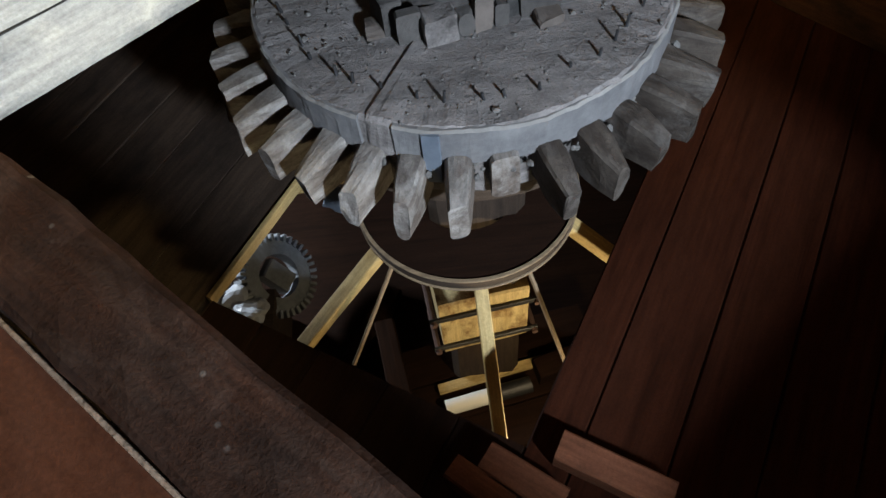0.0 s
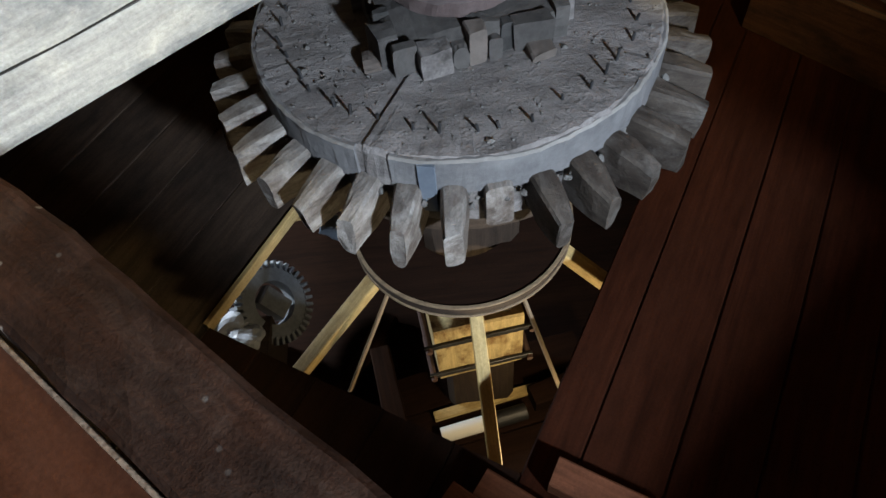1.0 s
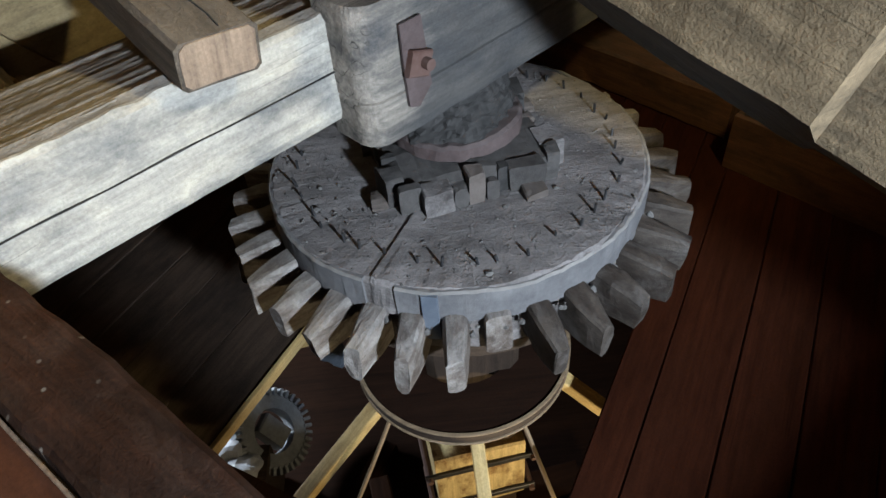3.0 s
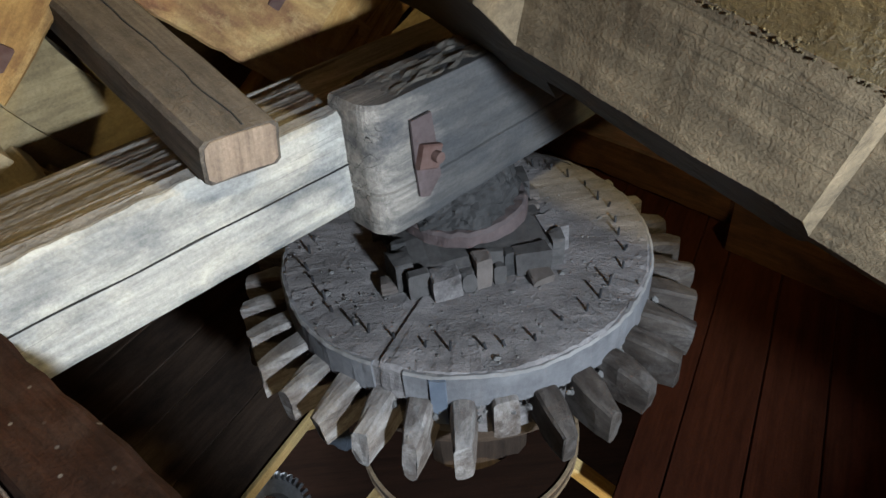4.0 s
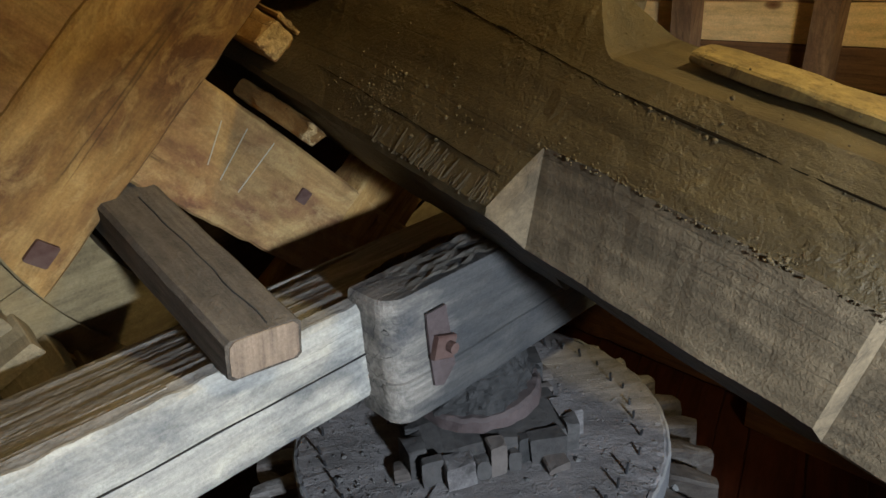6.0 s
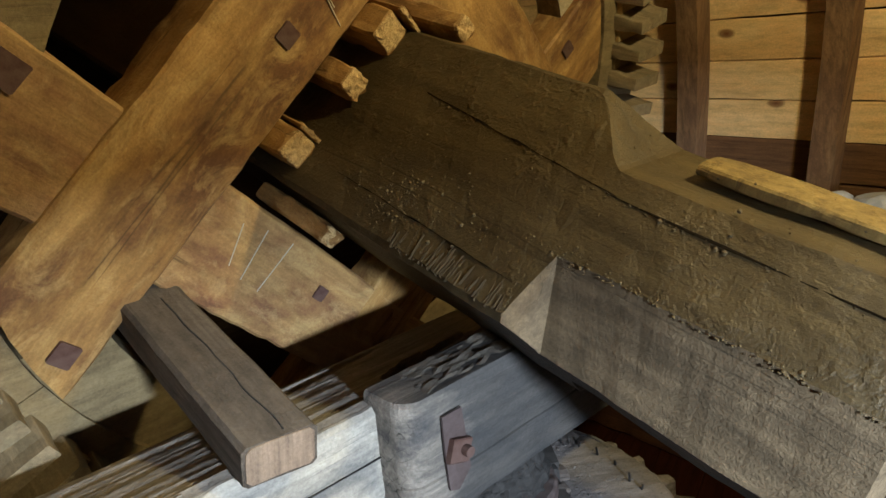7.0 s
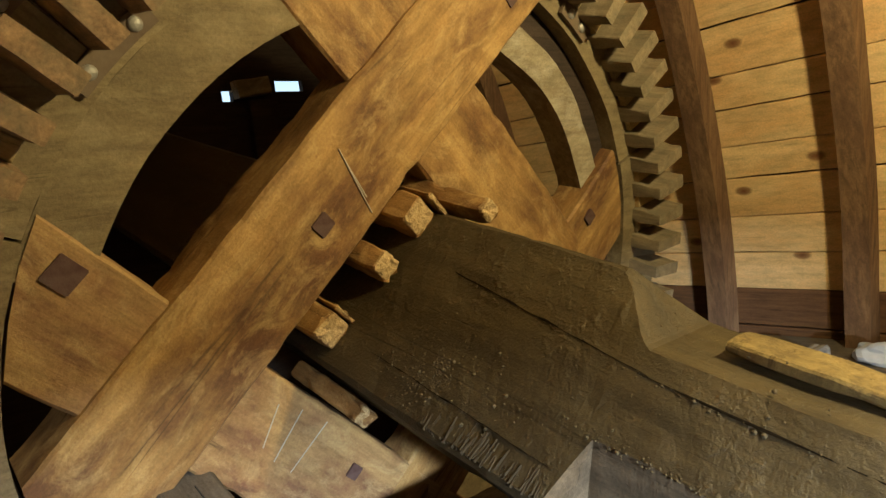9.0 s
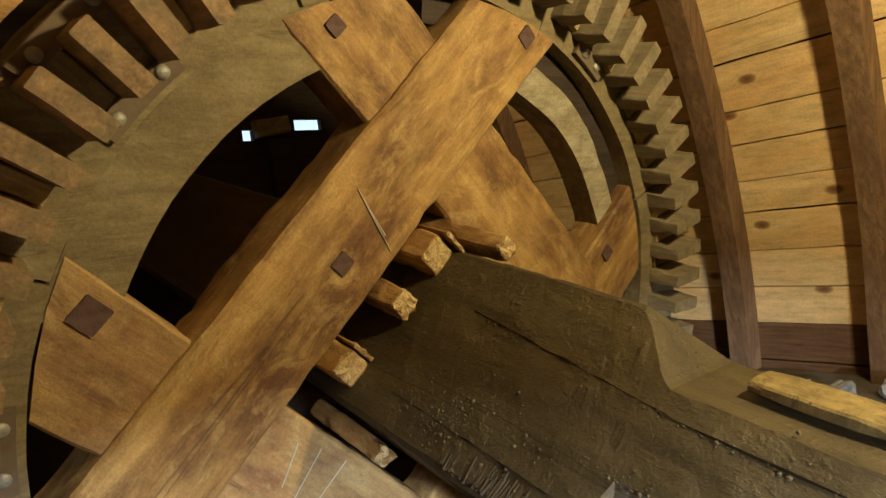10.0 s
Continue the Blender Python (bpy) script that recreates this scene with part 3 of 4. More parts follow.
# ---- wallower ----
def wallower():
    root = thing("wallower", Matrix(), "dusty grey wooden wallower gear lying flat on the upright shaft", "gear wheel")
    for i, (a0, a1) in enumerate(((-118, -33), (-33, 60), (60, 150), (150, 242))):
        part("top_segment", disc(0.16, 0.48, -0.1, 0.0 - 0.003 * (i % 2), 240, 0.01, a0 + 0.04, a1 - 0.04, 0.006, i), GEAR_TOP, root)
    band = part("rim_band", disc(0.47, 0.484, -0.1, -0.004, 240, 0.005, -111, 240, 0.0045, 9), GEAR_RIM, root, "grey painted band round the rim")
    band.data.materials.append(EDGE_WEAR)
    for f in band.data.polygons:
        if f.center.z > -0.012 and f.center.xy.length > 0.476:
            f.material_index = 1
    part("lower_disc", disc(0.1, 0.47, -0.21, -0.1, 96, 0.006, wob=0.004), GEAR_TOP, root)
    part("bottom_plate", disc(0.1, 0.44, -0.29, -0.225, 96, 0.006), DARK_WOOD, root, "dark brown bottom plate")
    part("iron_strap", timber(-0.14, 0.0, -0.018, 0.018, 0, 0.008, 0.001, 0.0005, 4), STEEL, root, "bluish iron strap across the rim joint",
         basis(Vector((0, 0, 1)), Vector((0.978, -0.208, 0)), Vector((-0.208, -0.978, 0)), (-0.1006, -0.473, -0.008)))
    for i in range(33):
        a = radians(-96 + 360 / 33 * i)
        broken = i == 1
        bm = timber(0.45, 0.50 if broken else 0.6, -0.03, 0.03, -0.195, -0.075, 0.007, 0.005, i * 1.3, 0.03)
        for v in bm.verts:
            f = max(0, (v.co.x - 0.47) / 0.13)
            v.co.y *= 1 - 0.38 * f * f + 0.16 * f * noise.noise(Vector((v.co.z * 14, i * 3.3, v.co.x * 12)))
            v.co.x += 0.018 * f * noise.noise(Vector((i * 1.7, v.co.z * 8, v.co.y * 20)))
            if v.co.z > -0.13:
                v.co.z -= 0.02 * f * f
        # cogs 2 to 10, on the right, take a darker copy of the wood
        part("cog", bm, DARK_COG if 2 <= i <= 10 else COG, root, "broken-off cog stump" if broken else "", Matrix.Rotation(a, 4, "Z"))
    # square hub with packing blocks and an iron hoop
    turn = Matrix.Rotation(radians(12), 4, "Z")
    part("hub_block", timber(-0.19, 0.19, -0.19, 0.19, -0.02, 0.075, 0.015, 0.012, 5, 0.03), HUB_DIRT, root, "dirt-caked square hub", turn)
    k = 0
    for side in range(4):
        for off, w, h, dep, mt in ((-0.165, 0.05, 0.075, 0.008, HUB_DIRT), (-0.105, 0.075, 0.07, 0.035, GEAR_TOP), (-0.048, 0.035, 0.05, 0.02, HUB_DIRT), (-0.01, 0.042, 0.078, 0.014, RUST_DIRT), (0.028, 0.03, 0.05, 0.018, HUB_DIRT), (0.062, 0.03, 0.075, 0.008, GREASE), (0.115, 0.085, 0.074, 0.024, HUB_DIRT), (0.125, 0.06, 0.02, 0.06, RUST_DIRT)):
            k += 1
            j = 0.006 * math.sin(k * 5.1)
            part("packing_block", timber(0.17, 0.19 + dep + j, off - w / 2, off + w / 2, -0.01, h + j, 0.004, 0.007, k * 1.7, 0.012, skew=(0, 0.15 * math.sin(k * 3))), mt, root, m=turn @ Matrix.Rotation(radians(-90 + side * 90), 4, "Z"))
    part("iron_hoop", disc(0.12, 0.165, 0.085, 0.133, 120, 0.008, wob=0.006), DUSTY_RUST, root, "dusty reddish iron hoop")
    rings = []
    for i in range(27):
        z = 0.1 + 0.18 * i / 26
        rad = 0.142 - 0.025 * (i / 26) ** 2
        ring = []
        for k2 in range(90):
            a = 2 * math.pi * k2 / 90
            p = Vector((math.cos(a), math.sin(a), z * 9))
            rr = rad + 0.02 * noise.noise(p * 2.1) + 0.012 * noise.noise(p * 6) + 0.007 * noise.noise(p * 14)
            ring.append((rr * math.cos(a), rr * math.sin(a), z + 0.006 * noise.noise(p * 4)))
        rings.append(ring)
    bm = sweep(rings)
    part("grease_collar", bm, GREASE, root, "lumpy collar of black grease")
    # crumbs of dirt on the top
    rng = random.Random(4)
    bm = bmesh.new()
    for i in range(620):
        a, r = rng.uniform(0, 6.283), math.sqrt(rng.uniform(0.05, 0.225))
        rad = rng.uniform(0.0008, 0.0032) * (2.4 if rng.random() < 0.08 else 1)
        s = bmesh.ops.create_icosphere(bm, subdivisions=1, radius=rad)
        c = Vector((r * math.cos(a), r * math.sin(a), 0.0))
        for v in s["verts"]:
            v.co = c + Vector((v.co.x * rng.uniform(0.7, 1.6), v.co.y * rng.uniform(0.7, 1.6), v.co.z * 0.8))
    for i in range(260):  # dirt packed between the cogs and the band
        a, r = rng.uniform(0, 6.283), rng.uniform(0.475, 0.5)
        s = bmesh.ops.create_icosphere(bm, subdivisions=1, radius=rng.uniform(0.004, 0.011))
        c = Vector((r * math.cos(a), r * math.sin(a), -0.1 - rng.uniform(0, 0.03)))
        for v in s["verts"]:
            v.co = c + v.co * rng.uniform(0.7, 1.3)
    crumbs = part("dirt", bm, GEAR_DIRT, root, "grey crumbs of dirt")
    crumbs["kind"] = "stuff"
    # nails round the edge
    for i in range(40):
        a, r = radians(i * 9 + rng.uniform(-2, 2)), 0.405 + rng.uniform(-0.012, 0.012)
        if 75 < i * 9 < 130:
            continue
        p = Vector((r * math.cos(a), r * math.sin(a), -0.005))
        part("nail", rod(p, p + Vector((rng.uniform(-0.006, 0.006), rng.uniform(-0.006, 0.006), rng.uniform(0.018, 0.034))), 0.0034, 6), DARK_IRON, root)
    return root


wallower()


def upright_shaft():
    root = thing("upright_shaft", Matrix.Translation((0, 0, -3.2)), "dark vertical wooden shaft under the wallower", "shaft")
    m = Matrix.Rotation(radians(-90), 4, "Y")
    part("body", timber(0, 2.95, -0.15, 0.15, -0.15, 0.15, 0.03, 0.006, 8, 0.2), DARK_WOOD, root, m=m)
    return root


upright_shaft()


def hoop_drum():
    """Round drum with a pale hoop on splayed struts, below the wallower."""
    root = thing("sack_hoist_drum", Matrix.Translation((-0.025, -0.02, -0.765)), "dark round drum with pale hoop on splayed wooden struts", "drum")
    part("disc", disc(0.17, 0.345, -0.03, 0.0, 96, 0.004), SHADED_BOARD, root)
    part("hoop", disc(0.345, 0.353, -0.04, 0.004, 128, 0.003), DARK_WOOD, root, "dark bent wooden hoop")
    for z in (-0.046, 0.0):
        part("hoop_edge", disc(0.347, 0.358, z, z + 0.008, 128, 0.002), HOOP, root, "pale edge strip of the hoop")
    for deg, w in ((-62, 0.011), (-137, 0.009)):
        a = radians(deg)
        d = Vector((math.cos(a), math.sin(a), 0))
        part("brace", timber(0, 0.42, -w / 2, w / 2, -0.008, 0.008, 0.002, 0.001, deg, 0.2), HOOP, root, "thin brown brace", between(d * 0.34 + Vector((0, 0, -0.05)), d * 0.6 + Vector((0, 0, -0.4))))
    for deg, w in ((-88, 0.042), (-150, 0.05), (-24, 0.05), (35, 0.04), (150, 0.03)):
        a = radians(deg)
        d = Vector((math.cos(a), math.sin(a), 0))
        m = between(d * 0.31 + Vector((0, 0, -0.05)), d * 0.8 + Vector((0, 0, -0.42)))
        part("strut", timber(0, 0.6, -w / 2, w / 2, -0.02, 0.02, 0.003, 0.002, deg, 0.2), YELLOW, root, "bright new wooden strut", m)
    return root


CASING = wood("stained_pale_casing", (0.62, 0.5, 0.27), (0.5, 0.37, 0.17), stain=(0.2, 0.12, 0.05), bump=0.3, rough=0.6, axis=2, blots=(0.5, 0.62))
HOOP = wood("pale_hoop", (0.3, 0.22, 0.14), (0.2, 0.14, 0.09), bump=0.3)
hoop_drum()

# ---- beams ----
def sprattle_beam():
    root = thing("sprattle_beam", CAP @ Matrix.Translation((0.055, 0, 0.305)), "heavy weathered whitish-grey beam with rotten ragged top", "beam")
    m = basis(Vector((0, 1, 0)), Vector((-1, 0, 0)), Vector((0, 0, 1)), (0, 0, 0))
    rings, cols = [], 44
    for i in range(317):
        x = -2.2 + 0.012 * i
        ring = [(x, 0.25, 0.0), (x, 0.12, 0.0)]
        for j in range(11):  # planed front face
            z = 0.205 * j / 10
            d = 0.004 * noise.noise(Vector((x * 4, z * 9, 11))) + 0.0016 * noise.noise(Vector((x * 19, z * 70, 3)))
            if j == 0:
                d += 0.006
            ring.append((x, d, z))
        for j in range(cols + 1):  # rotten top, worn into fibres and pits
            y = 0.008 + 0.242 * j / cols
            rise = min(1.0, j / 5)
            wave = x + 0.02 * noise.noise(Vector((x * 3, y * 8, 4)))
            z = 0.222 - 0.02 * (y / 0.25)
            z += 0.0022 * rise * noise.noise(Vector((wave * 1.4, y * 48, 1.7)))
            z += 0.002 * rise * noise.noise(Vector((wave * 3.5, y * 120, 8.1)))
            z += 0.0012 * rise * noise.noise(Vector((x * 60, y * 90, 2.2)))
            z -= 0.05 * rise * max(0.0, noise.noise(Vector((wave * 1.6, y * 24, 5.3))) - 0.34)
            z -= 0.006 * (1 - rise) * (1 + noise.noise(Vector((x * 25, 0, 3))))
            hollow = ((x + 0.1) / 0.16) ** 2 + ((y - 0.085 - 0.02 * noise.noise(Vector((x * 14, 1, 1)))) / 0.035) ** 2
            z -= 0.09 * max(0.0, 1 - hollow) ** 0.5
            ring.append((x, y, z))
        rings.append(ring)
    body = part("body", sweep(rings), GREY_BEAM, root, m=m)
    body.data.materials.append(RAGGED)
    for f in body.data.polygons:
        if f.center.y > 0.012 and f.center.z > 0.1:
            f.material_index = 1
    pts = []
    for i in range(41):
        f = i / 40
        c = Vector((-1.25 + 0.92 * f, 0.0, 0.112 + 0.002 * noise.noise(Vector((f * 7, 2, 5))) - 0.006 * f))
        w = 0.0003 + 0.001 * max(0, 0.2 + noise.noise(Vector((f * 9, 8, 1))))
        pts.append([c + Vector((0, -0.005, -w)), c + Vector((0, -0.005, w)), c + Vector((0, 0.02, 0))])
    part("split", sweep(pts), GREASE, root, "dark lengthwise split", m)
    # loose slivers standing off the rotten top
    rng = random.Random(2)
    for k in range(46):
        x, y, ln = rng.uniform(-1.5, 0.0), rng.uniform(0.03, 0.235), rng.uniform(0.05, 0.2)
        mm = m @ Matrix.Translation((x, y, 0.214 - 0.08 * y)) @ Matrix.Rotation(rng.uniform(-0.05, 0.05), 4, "Y") @ Matrix.Rotation(rng.uniform(-0.06, 0.06), 4, "Z")
        part("sliver", timber(0, ln, -0.004, rng.uniform(0.001, 0.006), -0.012, 0.003, 0.001, 0.003, k * 2.3, 0.02), RAGGED, root, m=mm)
    return root


sprattle_beam()


def bearing_block():
    root = thing("bearing_block", CAP @ Matrix.Translation((0.15, 0, 0.26)), "darkened oak bearing block with rounded corner bolted to the beam", "block")
    m = basis(Vector((0, 1, 0)), Vector((-1, 0, 0)), Vector((0, 0, 1)), (0, 0, 0))
    plan = [(0.62, 0.128), (0.62, 0.0)] + [(0.62 - 0.92 * (k / 24), 0.0) for k in range(1, 24)]
    plan += [(-0.3 - 0.05 * math.sin(radians(a)), 0.05 - 0.05 * math.cos(radians(a))) for a in range(0, 91, 10)] + [(-0.35, 0.128)]
    rings = []
    for z in (0.0, 0.004, 0.03, 0.06, 0.09, 0.1, 0.103, 0.106, 0.116, 0.15, 0.19, 0.23, 0.262, 0.28, 0.288):
        inset = 0.007 if z in (0.0, 0.288) else 0.005 if z == 0.103 else 0.002 if z in (0.004, 0.28) else 0.0
        ring = []
        for x, y in plan:
            d = noise.noise_vector(Vector((x * 6, y * 9, z * 9))) * 0.006 + noise.noise_vector(Vector((x * 19, y * 30, z * 34))) * 0.003
            ring.append((x + inset * (1 if x < 0 else 0) + d.x * 0.4, min(0.128, y + inset + abs(d.y)), z + d.z * 0.4))
        rings.append(ring)
    part("body", sweep(rings), BLOCK, root, m=m)
    rings = []
    for i in range(48):
        x = -0.31 + 0.0195 * i
        ring = [(x, 0.126, 0.27), (x, 0.014, 0.27)]
        for j in range(13):
            y = 0.008 + 0.118 * j / 12
            h = 0.004 * noise.noise(Vector((x * 16, y * 30, 2))) + 0.005 * noise.noise(Vector((x * 45, y * 60, 5)))
            ring.append((x, y, 0.284 + (h + 0.005) * min(1, j / 2, i / 3)))
        rings.append(ring)
    part("dirt", sweep(rings), TOP_DIRT, root, "crumbly grey dirt lying on the block", m)
    outline = [(-0.03, 0.085), (0.022, 0.085), (0.03, 0.0), (0.034, -0.06), (-0.002, -0.095), (-0.026, -0.085), (-0.03, 0.0)]
    plate = part("iron_plate", sweep([[(x, y, z) for x, z in outline] for y in (-0.006, 0.0)]), DUSTY_RUST, root, "rusty iron plate", m @ Matrix.Translation((-0.235, -0.002, 0.155)))
    part("washer", timber(-0.026, 0.026, -0.02, -0.006, -0.026, 0.026, 0.003, 0.001, 24), RUST, plate, "square rusty washer", Matrix.Rotation(radians(20), 4, "Y"))
    part("bolt", rod((0.01, -0.036, 0.0), (0.01, -0.01, 0.0), 0.012, 10), RUST, plate, "rusty bolt end")
    return root


bearing_block()

# short timber lying on the beam, parallel to the shaft
def packing_timber():
    root = thing("packing_timber", basis(US, VX, WS, CAP @ Vector((0.118, -0.578, 0.602))), "short dusty brown timber resting on the grey beam", "timber")
    part("body", timber(-0.75, 0.0, -0.066, 0.066, -0.09, 0.0, 0.009, 0.0024, 31, 0.02, skew=(0, 0.15)), STUB_WOOD, root)
    pts = []
    for i in range(15):
        f = i / 14
        c = Vector((-0.5 + 0.49 * f, 0.012 + 0.008 * noise.noise(Vector((f * 6, 3, 1))), 0.0))
        pts.append([c + Vector((0, -0.0011, 0.002)), c + Vector((0, 0.0011, 0.002)), c + Vector((0, 0, -0.02))])
    part("split", sweep(pts), GREASE, root, "dark drying split")
    part("end_grain", timber(-0.004, 0.002, -0.06, 0.06, -0.086, -0.004, 0.01, 0.003, 33, 0.01, skew=(0.15, 0.15)), SAWN_END, root, "paler sawn end")
    return root


packing_timber()

solid("side_beam", timber(-0.02, 1.9, 0.0, 0.115, -0.17, 0.0, 0.008, 0.006, 41, 0.05), OLD_BEAM,
      CAP @ Matrix.Translation((0.06, -0.99, 0.432)) @ Matrix.Rotation(radians(7.2), 4, "Z") @ Matrix.Translation((0, -0.115, 0)),
      "dusty old brown beam flecked with droppings, meeting the grey beam", "beam")
side_board = thing("side_board", CAP @ Matrix.Translation((0.06, -0.99, 0.40)) @ Matrix.Rotation(radians(7.2), 4, "Z") @ Matrix.Translation((0, -0.12, 0)),
                   "smooth red-brown board beside the old beam", "board")
part("panel", timber(0.0, 1.9, -0.5, 0.0, -0.03, 0.0, 0.004, 0.002, 42, 0.1), SIDE_BOARD, side_board)
# the light caught by the board's edge is put into this strip's pale colour
part("edge", timber(0.0, 1.9, -0.003, 0.002, 0.0, 0.012, 0.001, 0.001, 43, 0.1), SAWN_END, side_board, "board edge, pale to stand in for the light on it")

# ---- dust floor with its square hatch ----
FLOOR = basis(Vector((0.515, 0.857, 0)).normalized(), Vector((-0.857, 0.515, 0)).normalized(), UP, (0.044, -0.882, -0.7))
# local: x along the boards, y to the left; the hatch spans x 0..1.3, y 0..0.986
floor_root = tagged(new("floor"), "red-brown plank floor with a square hatch", "floor", kind="structure")
floor_root.matrix_basis = FLOOR


def floor_boards():
    rng = random.Random(8)
    y, k = -3.2, 0
    while y < 3.6:
        w = rng.uniform(0.17, 0.24)
        if y < 0 < y + w:
            w = -y
        if y < 0.986 < y + w:
            w = 0.986 - y
        if w < 0.03:
            y += w
            continue
        k += 1
        spans = [(-3.0, 3.6)] if (y < -0.001 or y >= 0.98) else [(-3.0, 0.0), (1.3, 3.6)]
        for a, b in spans:
            # planks in front of the hatch get the shade-dark tone
            part("plank", timber(a, b, y + (0.0014 if y < -0.001 else 0.0004), y + w - (0.0014 if y < -0.001 else 0.0004), -0.03, rng.uniform(-0.003, 0.003), 0.004, 0.0015, k * 0.7, 0.4), DARK_FLOOR if y >= 0.9 else SHADED_BOARD if (y >= -0.001 and a < 0) else FLOOR_WOOD, floor_root)
        y += w


floor_boards()
# backing sheets added so that no sky shows through the plank gaps
for a, b, c, d in ((-3.0, 0.0, -3.2, 3.6), (1.3, 3.6, -3.2, 3.6), (0.0, 1.3, -3.2, 0.0), (0.0, 1.3, 0.986, 3.6)):
    part("subfloor", timber(a, b, c, d, -0.06, -0.034, 0.002, 0.0, 1, 2.0), DARK_WOOD, floor_root, "dark backing sheet that stops light in the plank gaps")
solid("hatch_lath", timber(0.0, 1.3, 0.004, 0.02, -0.03, 0.012, 0.002, 0.001, 51, 0.3), SPACER, FLOOR @ Matrix.Translation((0, 0.962, 0)), "yellowish lath along the hatch edge", "lath")

CURB = wood("brown_curb_wood", (0.16, 0.07, 0.035), (0.08, 0.035, 0.018), stain=(0.05, 0.025, 0.015), dust=0.4, dust_colour=(0.12, 0.1, 0.09), bump=0.8, rough=0.85)
solid("curb_beam", timber(-2.2, 0.12, 1.42, 1.64, 0.0, 0.2, 0.012, 0.006, 44, 0.06), CURB, CAP @ Matrix.Translation((0, 0, -0.7)), "dusty brown curb timber lying along the plank floor", "beam")
box = thing("wooden_box", CAP @ Matrix.Translation((0.58, 1.45, -0.7)), "dark open wooden box standing on the plank floor", "box")
part("bottom", timber(-0.36, 0.36, -0.17, 0.17, 0.005, 0.025, 0.002, 0.001, 45, 0.1), DARK_WOOD, box)
for y in (-0.18, 0.18):
    part("side", timber(-0.38, 0.38, y - 0.012, y + 0.012, 0.0, 0.24, 0.003, 0.002, 46 + y, 0.1), CURB, box)
for x in (-0.37, 0.37):
    part("end", timber(x - 0.012, x + 0.012, -0.166, 0.166, 0.0, 0.236, 0.003, 0.001, 47 + x, 0.02), DARK_WOOD, box)

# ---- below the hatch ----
solid("lower_floor", timber(-2.5, 2.5, -2.5, 2.5, -0.03, 0.0, 0.004, 0.001, 61, 0.5), SHADED_BOARD, Matrix.Translation((0, 0, -2.35)), "plank floor of the storey below, toned dark for shade", "floor", kind="structure")
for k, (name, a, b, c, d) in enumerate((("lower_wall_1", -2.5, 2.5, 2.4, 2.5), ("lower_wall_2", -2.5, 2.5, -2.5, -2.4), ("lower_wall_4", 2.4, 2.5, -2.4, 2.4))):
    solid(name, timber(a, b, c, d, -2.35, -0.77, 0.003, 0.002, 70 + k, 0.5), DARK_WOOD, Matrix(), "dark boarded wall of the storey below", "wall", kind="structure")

# the opening is made up, to go with the cool fill lamp
lower_wall = tagged(new("lower_wall_3"), "dark boarded wall with an added opening behind the cool fill lamp, storey below", "wall", kind="structure")
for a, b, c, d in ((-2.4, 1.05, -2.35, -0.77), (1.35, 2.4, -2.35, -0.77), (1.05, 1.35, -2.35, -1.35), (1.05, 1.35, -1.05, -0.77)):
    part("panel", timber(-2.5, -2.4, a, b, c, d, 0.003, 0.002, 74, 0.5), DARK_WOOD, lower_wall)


def clamp_box():
    root = thing("shaft_coupling", Matrix.Translation((0.0, -0.02, -1.6)) @ Matrix.Rotation(radians(8), 4, "Z"), "pale boxed coupling with iron clamps round the upright shaft", "coupling")
    part("casing", timber(-0.19, 0.15, -0.17, 0.17, 0.0, 0.4, 0.008, 0.004, 65, 0.1), CASING, root, "pale stained wooden casing")
    for z in (0.06, 0.3):
        part("clamp", timber(-0.23, 0.19, -0.185, -0.172, z, z + 0.025, 0.002, 0.001, 66, 0.2), DARK_IRON, root, "dark iron clamp bar")
        for x in (-0.215, 0.175):
            part("bolt", rod((x, -0.2, z + 0.012), (x, 0.0, z + 0.012), 0.012, 8), RUST, root, "rusty clamp bolt")
    return root


clamp_box()


LOWER_IRON = grime("blue_grey_iron", (0.1, 0.11, 0.125), (0.24, 0.26, 0.29), 40, 0.6, 0.2, 0.4)


def small_gear():
    """The iron-toothed wheel below, its face towards the hatch."""
    root = thing("lower_gear", basis(Vector((0.36, 0.93, 0)).normalized(), Vector((-0.6, 0.23, 0.76)).normalized(), Vector((0.36, 0.93, 0)).normalized().cross(Vector((-0.6, 0.23, 0.76)).normalized()), (-1.03, 0.5, -2.03)), "dark gear wheel with grey teeth on the storey below", "gear wheel")
    part("ring", disc(0.115, 0.19, -0.04, 0.04, 48, 0.005), LOWER_IRON, root)
    part("hub", timber(-0.055, 0.055, -0.085, 0.085, -0.03, 0.05, 0.01, 0.003, 3, 0.05), LOWER_IRON, root, "grey square hub")
    for i in range(36):
        a = radians(i * 10)
        part("tooth", timber(0.18, 0.222, -0.009, 0.009, -0.03, 0.05, 0.003, 0.001, i, 0.03), LOWER_IRON, root, m=Matrix.Rotation(a, 4, "Z"))
    return root


small_gear()
for k, (x, y, r) in enumerate(((-1.3, 0.36, 0.085), (-1.19, 0.33, 0.075), (-1.11, 0.27, 0.06))):
    solid("plastic_bag", lump(r, (1.2, 1, 0.8), k * 3.1, 0.7, 3), BAG, Matrix.Translation((x, y, -2.0 + r * 0.7)), "crumpled whitish plastic bag on a dark box", "bag", "bags beside the gear")
solid("dark_box", timber(-0.25, 0.22, -0.14, 0.12, 0, 0.35, 0.01, 0.004, 67, 0.1), DARK_WOOD, Matrix.Translation((-1.24, 0.3, -2.35)), "low dark wooden box on the lower floor", "box")
